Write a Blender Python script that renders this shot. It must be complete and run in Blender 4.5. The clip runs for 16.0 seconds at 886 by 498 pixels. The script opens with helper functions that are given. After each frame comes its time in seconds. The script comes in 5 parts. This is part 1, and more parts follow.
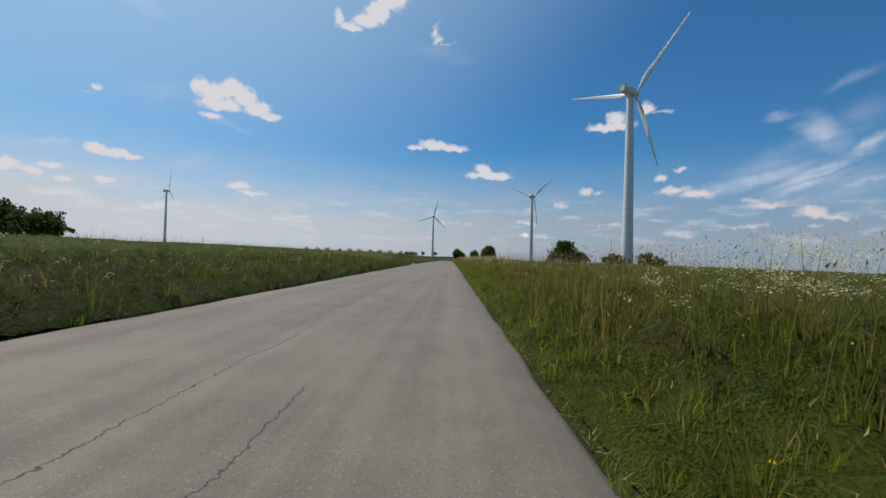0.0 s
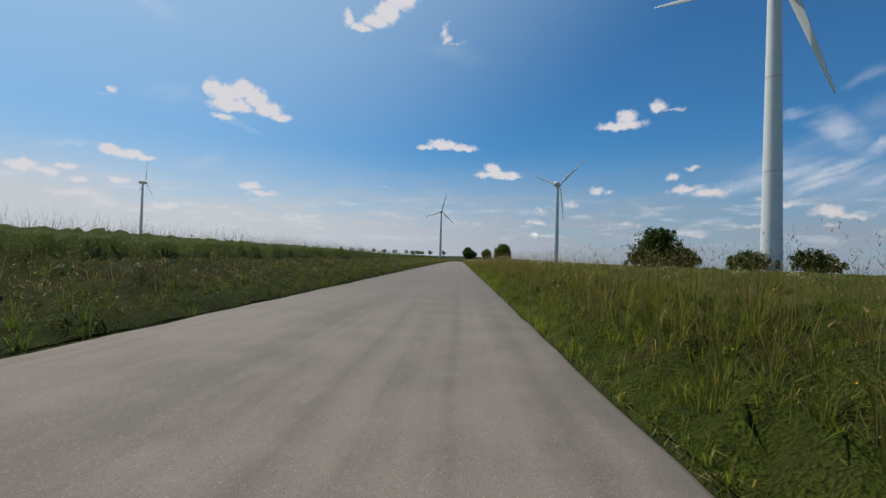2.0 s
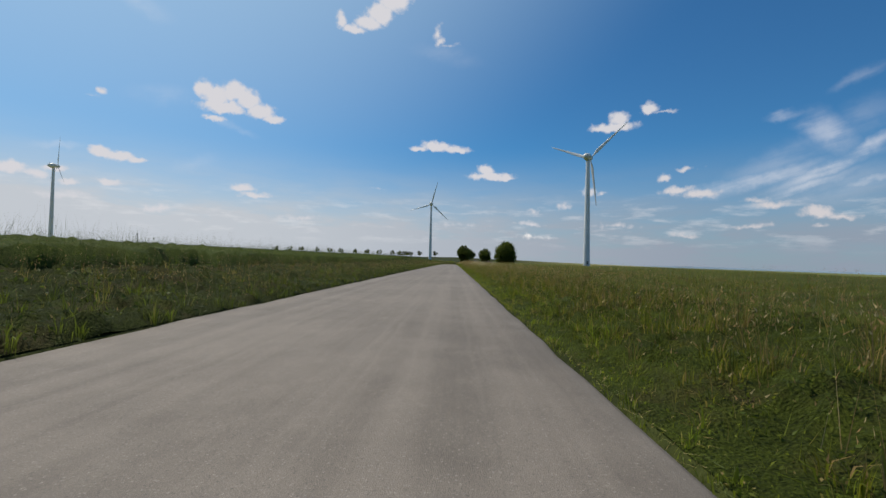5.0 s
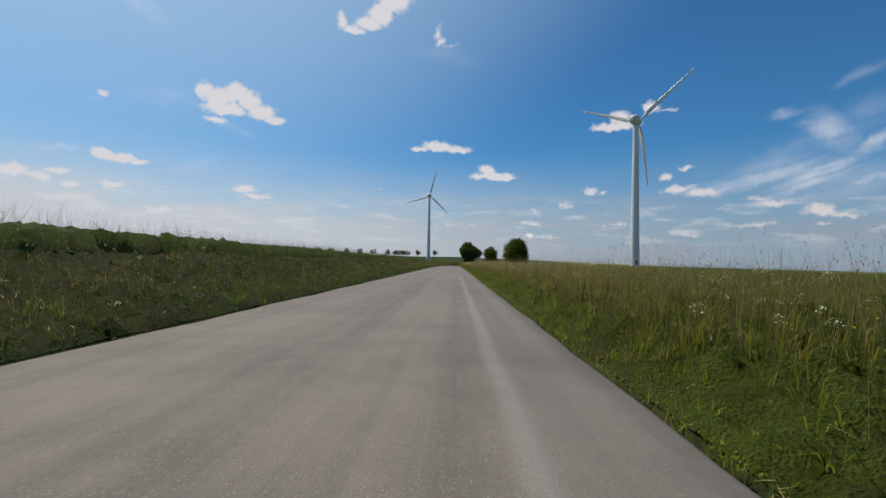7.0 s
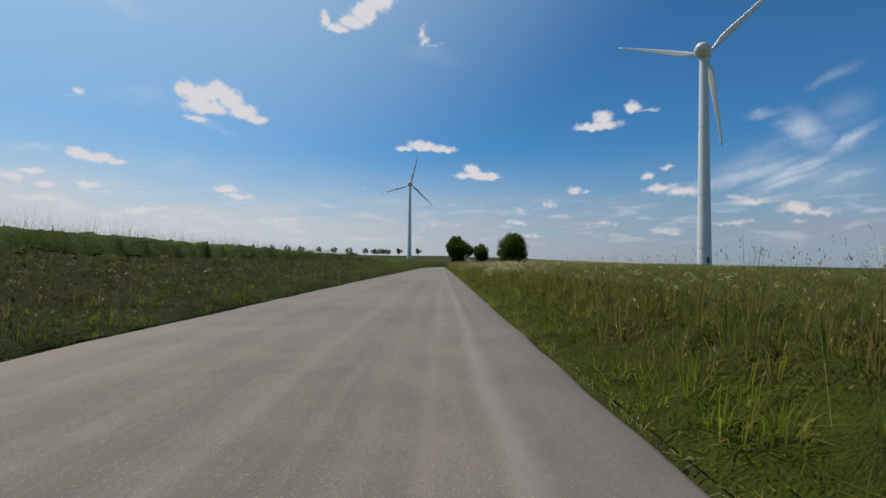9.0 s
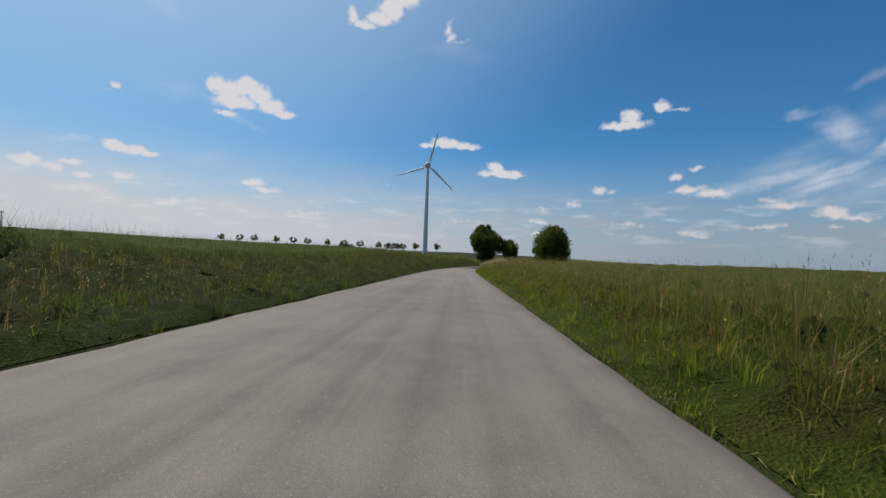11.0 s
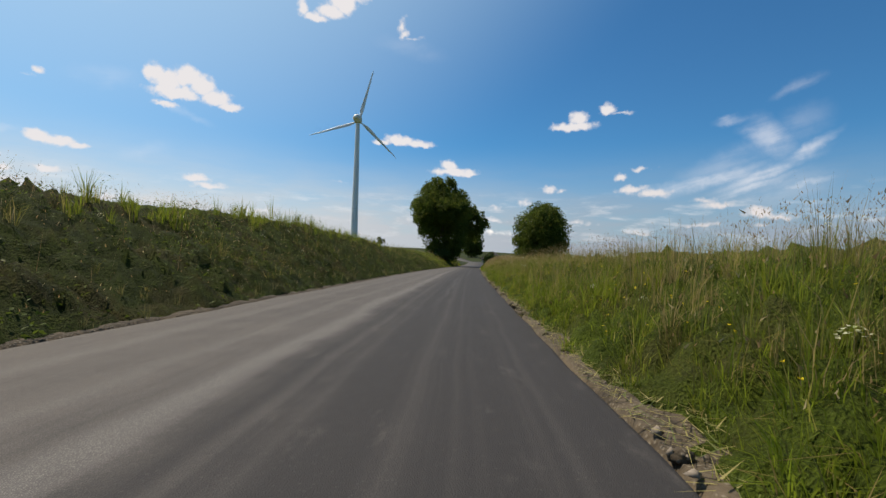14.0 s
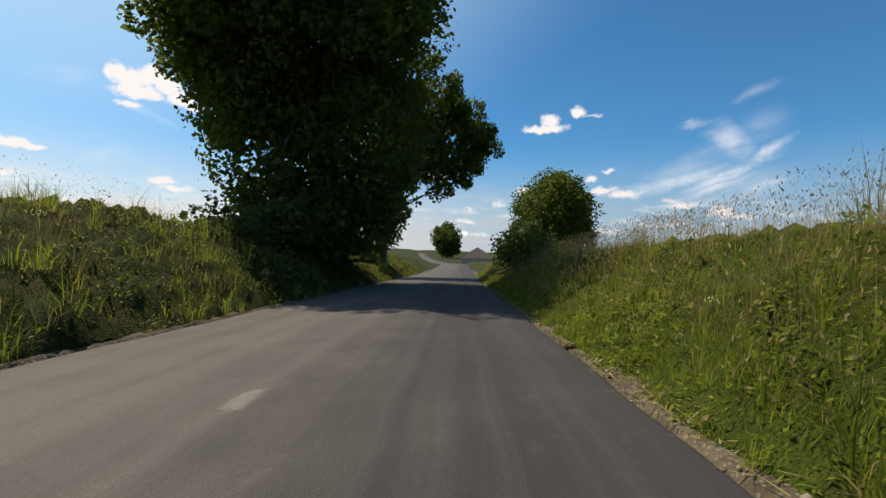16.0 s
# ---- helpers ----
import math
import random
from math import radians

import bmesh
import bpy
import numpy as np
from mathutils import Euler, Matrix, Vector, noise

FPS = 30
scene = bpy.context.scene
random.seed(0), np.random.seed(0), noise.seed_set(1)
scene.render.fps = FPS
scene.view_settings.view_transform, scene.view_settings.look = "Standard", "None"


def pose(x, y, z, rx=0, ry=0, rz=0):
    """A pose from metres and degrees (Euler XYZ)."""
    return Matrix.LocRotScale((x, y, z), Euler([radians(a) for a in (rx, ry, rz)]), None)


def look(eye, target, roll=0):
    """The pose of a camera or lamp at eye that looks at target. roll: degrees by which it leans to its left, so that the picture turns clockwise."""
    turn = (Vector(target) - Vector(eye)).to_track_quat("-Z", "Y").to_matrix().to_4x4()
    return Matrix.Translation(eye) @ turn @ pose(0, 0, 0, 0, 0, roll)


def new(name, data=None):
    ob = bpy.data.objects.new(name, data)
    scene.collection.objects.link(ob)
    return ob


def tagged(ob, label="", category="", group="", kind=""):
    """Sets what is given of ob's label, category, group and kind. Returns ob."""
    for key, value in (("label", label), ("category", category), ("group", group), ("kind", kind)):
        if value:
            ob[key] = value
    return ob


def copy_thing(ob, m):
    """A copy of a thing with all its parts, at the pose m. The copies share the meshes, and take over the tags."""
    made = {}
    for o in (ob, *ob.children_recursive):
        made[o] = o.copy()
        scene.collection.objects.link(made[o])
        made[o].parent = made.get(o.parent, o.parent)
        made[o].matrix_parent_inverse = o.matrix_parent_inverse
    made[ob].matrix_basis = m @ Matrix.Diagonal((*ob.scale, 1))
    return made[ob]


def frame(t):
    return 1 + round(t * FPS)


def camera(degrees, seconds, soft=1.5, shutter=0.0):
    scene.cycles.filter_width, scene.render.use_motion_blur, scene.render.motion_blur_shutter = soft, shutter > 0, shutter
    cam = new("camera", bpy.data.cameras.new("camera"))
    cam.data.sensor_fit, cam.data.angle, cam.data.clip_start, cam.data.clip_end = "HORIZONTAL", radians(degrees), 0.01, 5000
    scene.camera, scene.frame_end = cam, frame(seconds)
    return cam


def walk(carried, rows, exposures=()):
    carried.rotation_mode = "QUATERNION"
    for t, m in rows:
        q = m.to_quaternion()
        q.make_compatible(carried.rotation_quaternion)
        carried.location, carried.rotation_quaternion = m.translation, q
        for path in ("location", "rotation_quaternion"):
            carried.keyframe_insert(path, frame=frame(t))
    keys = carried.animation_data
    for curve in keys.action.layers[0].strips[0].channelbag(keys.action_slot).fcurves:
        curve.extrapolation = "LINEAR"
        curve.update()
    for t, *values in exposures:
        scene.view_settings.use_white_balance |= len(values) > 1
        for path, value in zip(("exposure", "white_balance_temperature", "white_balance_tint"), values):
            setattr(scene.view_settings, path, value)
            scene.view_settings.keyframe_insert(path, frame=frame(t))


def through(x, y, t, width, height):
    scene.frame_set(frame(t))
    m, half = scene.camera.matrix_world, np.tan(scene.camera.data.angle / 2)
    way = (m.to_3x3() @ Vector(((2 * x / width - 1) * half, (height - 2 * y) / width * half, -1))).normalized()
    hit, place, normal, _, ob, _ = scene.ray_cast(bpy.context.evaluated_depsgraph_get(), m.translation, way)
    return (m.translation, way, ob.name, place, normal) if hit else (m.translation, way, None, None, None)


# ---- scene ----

# ------------------------------------------------------------ camera and its way
cam = camera(89.3, 16.0, soft=1.5)
walk(cam, [
    (0.0, pose(0.00, 0.00, 1.05, 91.23, -1.57, 0.93)),
    (0.5, pose(-0.13, 18.79, 1.14, 91.15, -2.58, 3.05)),
    (1.0, pose(-0.30, 37.85, 1.20, 91.26, -1.37, 2.15)),
    (1.5, pose(-0.29, 57.10, 1.25, 91.21, -1.27, 1.02)),
    (2.0, pose(-0.42, 76.54, 1.27, 91.15, -1.59, 2.13)),
    (2.5, pose(-0.42, 95.69, 1.26, 91.01, -1.65, 1.79)),
    (3.0, pose(-0.58, 114.89, 1.24, 91.18, -1.27, 1.74)),
    (3.5, pose(-0.58, 134.08, 1.21, 90.95, -1.45, 1.59)),
    (4.0, pose(-0.53, 153.27, 1.17, 91.22, -1.34, 1.01)),
    (6.5, pose(-0.45, 249.44, 0.89, 91.40, -1.34, 1.91)),
    (7.0, pose(-0.62, 268.55, 0.81, 91.38, -1.05, 1.54)),
    (7.5, pose(-0.66, 287.43, 0.73, 91.59, -0.28, 1.19)),
    (8.0, pose(-0.59, 306.02, 0.64, 91.35, -1.16, 1.19)),
    (8.5, pose(-0.60, 324.30, 0.56, 91.46, -1.03, 2.17)),
    (9.0, pose(-0.42, 342.30, 0.46, 91.34, -0.60, -0.29)),
    (9.5, pose(-0.24, 359.95, 0.35, 91.35, -1.71, 0.91)),
    (10.0, pose(-0.56, 377.79, 0.21, 91.28, -1.83, 2.20)),
    (10.2, pose(-0.65, 385.04, 0.14, 91.14, -2.21, 2.60)),
    (12.3, pose(-0.89, 462.25, -0.77, 90.80, -1.42, -0.23)),
    (12.5, pose(-0.74, 469.67, -0.87, 90.74, -1.35, -1.07)),
    (13.0, pose(0.41, 488.26, -1.15, 90.87, -1.48, -2.68)),
    (13.5, pose(2.04, 506.92, -1.40, 90.84, -1.46, -3.26)),
    (14.0, pose(3.99, 525.62, -1.61, 90.85, -1.79, -3.47)),
    (14.5, pose(6.12, 544.35, -1.80, 91.04, -1.60, -4.86)),
    (15.0, pose(8.44, 563.10, -2.02, 90.91, -2.71, -3.57)),
    (15.5, pose(10.86, 581.83, -2.27, 91.20, -1.10, -5.35)),
    (16.0, pose(13.40, 600.57, -2.55, 91.18, -1.07, -6.66)),
], exposures=[(0.0, -0.03, 6820, 12), (12.8, -0.03, 6850, 12), (13.8, 0.22, 7150, 12), (15.2, 0.28, 7200, 12), (16.0, 0.47, 7450, 12)])

# ------------------------------------------------------------ sun and sky
SUN_AZ, SUN_EL = -52.0, 56.0          # degrees to the right of the way ahead, above the horizon
rng = np.random.default_rng(7)


def heading(az, el):
    a, e = radians(az), radians(el)
    return Vector((math.sin(a) * math.cos(e), math.cos(a) * math.cos(e), math.sin(e)))


sun = new("sun", bpy.data.lights.new("sun", "SUN"))
sun.data.energy, sun.data.angle, sun.data.color = 4.2, radians(0.53), (1.0, 0.94, 0.84)
sun.matrix_world = look(heading(SUN_AZ, SUN_EL) * 100, (0, 0, 0))

world = bpy.data.worlds.new("sky")
scene.world = world
world.use_nodes = True
wt = world.node_tree
wt.nodes.clear()


class Net:
    """Short ways to add nodes to a tree."""

    def __init__(self, tree):
        self.t = tree

    def put(self, sock, v):
        if hasattr(v, "is_output"):
            self.t.links.new(v, sock)
        else:
            sock.default_value = v

    def node(self, kind, **props):
        n = self.t.nodes.new(kind)
        for k, v in props.items():
            setattr(n, k, v)
        return n

    def math(self, op, a, b=0.0, c=0.0, clamp=False):
        n = self.node("ShaderNodeMath", operation=op, use_clamp=clamp)
        for i, v in enumerate((a, b, c)):
            self.put(n.inputs[i], v)
        return n.outputs[0]

    def vec(self, op, a, b=(0, 0, 0), out=0):
        n = self.node("ShaderNodeVectorMath", operation=op)
        self.put(n.inputs[0], a)
        self.put(n.inputs[1], b)
        return n.outputs[out]

    def scale(self, a, k):
        n = self.node("ShaderNodeVectorMath", operation="SCALE")
        self.put(n.inputs[0], a)
        self.put(n.inputs[3], k)
        return n.outputs[0]

    def noise(self, vec, scale, detail=4.0, rough=0.55, color=False):
        n = self.node("ShaderNodeTexNoise")
        self.put(n.inputs["Vector"], vec)
        n.inputs["Scale"].default_value, n.inputs["Detail"].default_value, n.inputs["Roughness"].default_value = scale, detail, rough
        return n.outputs[1 if color else 0]

    def voronoi(self, vec, scale, feature="F1"):
        n = self.node("ShaderNodeTexVoronoi", feature=feature)
        self.put(n.inputs["Vector"], vec)
        n.inputs["Scale"].default_value = scale
        return n.outputs

    def span(self, v, a, b, lo=0.0, hi=1.0, smooth=True):
        n = self.node("ShaderNodeMapRange", interpolation_type="SMOOTHSTEP" if smooth else "LINEAR")
        for i, x in enumerate((v, a, b, lo, hi)):
            self.put(n.inputs[i], x)
        return n.outputs[0]

    def mix(self, f, a, b):
        n = self.node("ShaderNodeMix", data_type="RGBA")
        self.put(n.inputs[0], f)
        for i, v in ((6, a), (7, b)):
            self.put(n.inputs[i], v if hasattr(v, "is_output") else (*v, 1.0))
        return n.outputs[2]

    def xyz(self, v):
        n = self.node("ShaderNodeSeparateXYZ")
        self.put(n.inputs[0], v)
        return n.outputs

    def join(self, x, y, z=0.0):
        n = self.node("ShaderNodeCombineXYZ")
        for i, v in enumerate((x, y, z)):
            self.put(n.inputs[i], v)
        return n.outputs[0]


W = Net(wt)
sky = W.node("ShaderNodeTexSky", sky_type="NISHITA", sun_disc=False)
sky.sun_elevation, sky.sun_rotation = radians(SUN_EL), radians(SUN_AZ)
sky.altitude, sky.air_density, sky.dust_density, sky.ozone_density = 300, 1.0, 0.3, 1.0
way = W.node("ShaderNodeTexCoord").outputs["Generated"]
wob = W.vec("SUBTRACT", W.noise(way, 22.0, 3.0, 0.5, color=True), (0.5, 0.5, 0.5))
wob2 = W.vec("SUBTRACT", W.noise(way, 75.0, 3.0, 0.55, color=True), (0.5, 0.5, 0.5))
warped = W.vec("ADD", W.vec("ADD", way, W.scale(wob, 0.020)), W.scale(wob2, 0.010))
SKY_CLOUDS, SKY_BASES, SKY_WISPS = [], [], []


def sky_axes(az, el, w, h, lean=0.0):
    """The two coordinates across a patch of sky, in half sizes."""
    c = heading(az, el)
    right = Vector((c.y, -c.x, 0)).normalized()
    up = right.cross(c)
    a = radians(lean)
    r, u = right * math.cos(a) + up * math.sin(a), up * math.cos(a) - right * math.sin(a)
    rel = W.vec("SUBTRACT", warped, tuple(c))
    return W.vec("DOT_PRODUCT", rel, tuple(r / math.sin(radians(w))), 1), W.vec("DOT_PRODUCT", rel, tuple(u / math.sin(radians(h))), 1)


def cloud(az, el, w, h, dense=1.0):
    """One puff of a heaped cloud: where it stands in the sky and its half sizes, in degrees."""
    x, y = sky_axes(az, el, w, h)
    d = W.vec("LENGTH", W.join(x, W.math("MAXIMUM", y, W.math("MULTIPLY", y, -1.35))), out=1)
    m = W.math("MULTIPLY_ADD", d, -dense, dense)
    SKY_CLOUDS.append(m)
    SKY_BASES.append(W.math("MULTIPLY", W.math("SUBTRACT", 0.25, y), W.math("ADD", m, 0.15)))


def wisp(az, el, w, h, lean, strength):
    """A drawn-out streak of thin high cloud, rising to the right by so many degrees."""
    x, y = sky_axes(az, el, w, h, lean)
    d = W.vec("LENGTH", W.join(x, y), out=1)
    SKY_WISPS.append(W.span(d, 1.6, 0.0, 0.0, strength))


cloud(-29.8, 17.9, 1.21, 1.31, 1), cloud(-28.8, 17.4, 1.86, 1.59, 1), cloud(-26.9, 18, 2.04, 1.48, 1), cloud(-25.4, 17.5, 1.7, 1.5, 1)
cloud(-28, 16.4, 2.9, 1.01, 1), cloud(-24, 16.6, 1.88, 1.18, 1), cloud(-22.6, 16, 1.37, 0.64, 0.9), cloud(-28.9, 15.2, 1.62, 0.41, 0.7)
cloud(-14.9, 27.4, 0.9, 1.27, 0.8), cloud(-13.4, 26.8, 1.68, 0.9, 0.85), cloud(-11.6, 27.6, 1.69, 1.15, 0.9), cloud(-9.9, 28.6, 1.83, 1.52, 0.95)
cloud(-8.4, 29.9, 2.1, 1.61, 0.95), cloud(-7.1, 31, 1.81, 1.58, 0.9), cloud(-2.7, 27, 0.66, 1.45, 0.55), cloud(-2.3, 26.1, 0.88, 0.67, 0.5)
cloud(-1.2, 25.6, 1.18, 0.34, 0.3), cloud(-38.9, 10, 1.43, 0.69, 0.9), cloud(-37.5, 9.9, 1.8, 0.77, 0.95), cloud(-36.1, 9.6, 1.21, 0.46, 0.8)
cloud(-39, 15.9, 0.45, 0.48, 0.45), cloud(-39.9, 15.3, 0.49, 0.24, 0.25), cloud(-4.6, 13.8, 1.42, 0.54, 0.7), cloud(-2.5, 14.1, 2.68, 0.77, 0.95)
cloud(-0.2, 13.8, 2.21, 0.69, 0.9), cloud(3.9, 11.3, 1.42, 1.01, 0.95), cloud(4.5, 10.5, 3.46, 0.78, 0.95), cloud(6.6, 10.3, 1.41, 0.47, 0.7)
cloud(20, 16.8, 1.48, 1.05, 0.85), cloud(19.6, 15.9, 3.12, 0.78, 0.85), cloud(17.9, 15.8, 1.52, 0.5, 0.6), cloud(23.2, 17.6, 1.08, 0.81, 0.8)
cloud(24.8, 17.1, 1.24, 0.27, 0.35), cloud(16.6, 8.6, 1.15, 0.6, 0.6), cloud(17.9, 8.3, 0.85, 0.38, 0.4), cloud(24.8, 9.8, 1.02, 0.57, 0.5)
cloud(26.2, 8.4, 2.12, 0.77, 0.65), cloud(28.4, 7.9, 2.39, 0.69, 0.65), cloud(26.9, 10.8, 1.47, 0.41, 0.4), cloud(33.6, 6.8, 1.39, 0.52, 0.5)
cloud(35, 6.4, 2.06, 0.51, 0.5), cloud(38.6, 5.4, 1.87, 0.86, 0.7), cloud(40.1, 5, 1.51, 0.48, 0.55), cloud(38.7, 4.2, 0.65, 0.31, 0.4)
cloud(33.1, 4.3, 2.49, 0.33, 0.3), cloud(27.1, 3.3, 1.73, 0.49, 0.45), cloud(9.9, 6.1, 0.77, 0.71, 0.42), cloud(9.5, 4.7, 2.01, 0.39, 0.4)
cloud(13.6, 6.8, 1.12, 0.62, 0.45), cloud(-25.7, 7.8, 1.61, 0.58, 0.87), cloud(-24.2, 7.1, 2.2, 0.52, 0.58), cloud(-45.6, 7.5, 1.69, 0.81, 0.87)
cloud(-43.8, 7.2, 1.34, 0.54, 0.65), cloud(-42.4, 7.8, 1.21, 0.42, 0.72), cloud(-41.3, 6.6, 1.06, 0.37, 0.58), cloud(-38.2, 7.1, 1.36, 0.45, 0.61)
cloud(-34.2, 4.8, 1.85, 0.75, 0.52), cloud(-19.1, 4.7, 2.5, 0.46, 0.38), cloud(-9.6, 8.8, 1.26, 0.31, 0.22), cloud(-42, 5.5, 2.83, 0.49, 0.36)
cloud(9.8, 3.1, 2.32, 0.47, 0.25), cloud(19.7, 4.5, 2.79, 0.45, 0.25), cloud(0.6, 4.4, 3.22, 0.4, 0.2)
wisp(39.3, 13.1, 2.36, 1.42, -50, 0.5), wisp(35.9, 15.2, 1.31, 0.44, 5, 0.42), wisp(37.6, 14.3, 1.07, 0.49, 10, 0.4)
wisp(34.0, 9.1, 5.12, 0.75, 13, 0.55), wisp(38.9, 9.6, 4.13, 0.64, 24, 0.62), wisp(41.9, 11.2, 2.73, 0.55, 35, 0.6)
wisp(37.6, 8.1, 3.86, 0.49, 20, 0.5), wisp(42.0, 8.3, 2.22, 0.36, 10, 0.42), wisp(41.5, 17.7, 1.77, 0.45, 18, 0.2)
wisp(30.5, 8.6, 3.55, 0.60, 8, 0.35), wisp(35.9, 11.0, 5.32, 1.34, 24, 0.22), wisp(40.1, 7.9, 3.96, 1.60, 15, 0.2)
wisp(41.7, 14.1, 2.22, 1.51, 30, 0.16), wisp(-33.9, 16.7, 2.65, 0.88, 10, 0.13), wisp(-42.2, 10.2, 1.72, 0.32, 5, 0.2)
wisp(-30.4, 10.1, 2.30, 0.72, 15, 0.12), wisp(-36.0, 24.9, 2.22, 0.95, -15, 0.2), wisp(-27.0, 14.6, 2.26, 0.38, -20, 0.2)
wisp(-1.4, 24.7, 3.31, 0.85, -10, 0.1)


def most(values):
    top = values[0]
    for m in values[1:]:
        top = W.math("MAXIMUM", top, m)
    return top


fine = W.noise(way, 60.0, 6.0, 0.58)
heap = W.span(W.math("ADD", most(SKY_CLOUDS), W.math("MULTIPLY", W.math("SUBTRACT", fine, 0.5), 0.95)), -0.02, 0.50)
relief = W.span(W.math("ADD", most(SKY_BASES), W.math("MULTIPLY", W.math("SUBTRACT", W.noise(way, 30.0, 4.0, 0.5), 0.5), 0.9)), 0.62, 0.05)
parts3 = W.xyz(way)
# a whitish band of thin cloud above the horizon, thicker to the left of the way
low = W.span(parts3[2], 0.01, 0.25, 1.0, 0.0)
leftish = W.span(parts3[0], -0.75, 0.7, 1.0, 0.70)
flat = W.vec("MULTIPLY", way, (1.0, 1.0, 5.0))
band = W.math("MULTIPLY", W.math("MULTIPLY", low, leftish), W.span(W.noise(flat, 5.0, 6.0, 0.6), 0.30, 0.68, 0.72, 1.0))
puffs = W.math("MULTIPLY", W.span(W.noise(flat, 12.0, 6.0, 0.6), 0.50, 0.70),
               W.math("MULTIPLY", W.span(parts3[2], 0.02, 0.06), W.span(parts3[2], 0.16, 0.09)))
# thin streaks drawn out towards the upper right
streak = W.vec("MULTIPLY", W.join(parts3[0], W.math("SUBTRACT", parts3[2], W.math("MULTIPLY", parts3[0], 0.36)), 0.0), (5.0, 22.0, 1.0))
veil = W.math("MULTIPLY", most(SKY_WISPS), W.span(W.math("ADD", W.math("MULTIPLY", W.noise(streak, 1.6, 6.0, 0.6), 0.6), W.math("MULTIPLY", W.noise(way, 24.0, 5.0, 0.6), 0.4)), 0.34, 0.60, 0.25, 1.0))
base_sky = W.vec("MULTIPLY", sky.outputs[0], (0.024, 0.066, 0.095))
base_sky = W.scale(base_sky, W.span(parts3[2], 0.5, 1.0, 1.0, 0.55))   # dimmed overhead, above the view, to deepen the shadows
toward = W.vec("DOT_PRODUCT", way, tuple(heading(SUN_AZ, SUN_EL)), 1)
base_sky = W.mix(W.span(toward, 0.46, 1.0, 0.0, 0.56), base_sky, (0.56, 0.80, 0.98))
white = W.mix(relief, (0.66, 0.68, 0.74), (1.02, 1.01, 1.0))
white = W.mix(W.math("MULTIPLY", W.span(parts3[0], 0.15, 0.6), W.span(parts3[2], 0.30, 0.08, 0.25, 0.9)), white, (0.62, 0.62, 0.66))
col = W.mix(W.math("MULTIPLY", band, 1.5, clamp=True), base_sky, W.mix(W.span(parts3[0], -0.6, 0.65), (0.535, 0.595, 0.665), (0.28, 0.345, 0.44)))
col = W.mix(W.math("MULTIPLY", puffs, 0.30), col, (0.80, 0.83, 0.88))
col = W.mix(veil, col, (0.74, 0.78, 0.86))
col = W.mix(heap, col, white)
bg = W.node("ShaderNodeBackground")
W.put(bg.inputs[0], col)
wt.links.new(bg.outputs[0], W.node("ShaderNodeOutputWorld").inputs[0])


# ------------------------------------------------------------ materials
def material(name):
    m = bpy.data.materials.new(name)
    m.use_nodes = True
    m.node_tree.nodes.clear()
    n = Net(m.node_tree)
    out = n.node("ShaderNodeOutputMaterial")
    b = n.node("ShaderNodeBsdfPrincipled")
    n.t.links.new(b.outputs[0], out.inputs[0])
    b.inputs["Roughness"].default_value = 0.8
    return m, n, b, out


def bumped(n, b, height, strength=0.4, distance=0.01):
    k = n.node("ShaderNodeBump")
    k.inputs["Strength"].default_value, k.inputs["Distance"].default_value = strength, distance
    n.put(k.inputs["Height"], height)
    n.t.links.new(k.outputs[0], b.inputs["Normal"])


def plain(name, rgb, rough=0.7, metal=0.0, vary=0.12, scale=6.0):
    """A painted or natural surface with fine and broad variation."""
    m, n, b, _ = material(name)
    p = n.node("ShaderNodeTexCoord").outputs["Object"]
    f = n.math("ADD", n.math("MULTIPLY", n.noise(p, scale, 5.0), 0.6), n.math("MULTIPLY", n.noise(p, scale * 9, 3.0), 0.4))
    n.put(b.inputs["Base Color"], n.mix(n.span(f, 0.3, 0.7), [c * (1 - vary) for c in rgb], [min(1, c * (1 + vary)) for c in rgb]))
    b.inputs["Roughness"].default_value, b.inputs["Metallic"].default_value = rough, metal
    bumped(n, b, f, 0.15, 0.004)
    return m


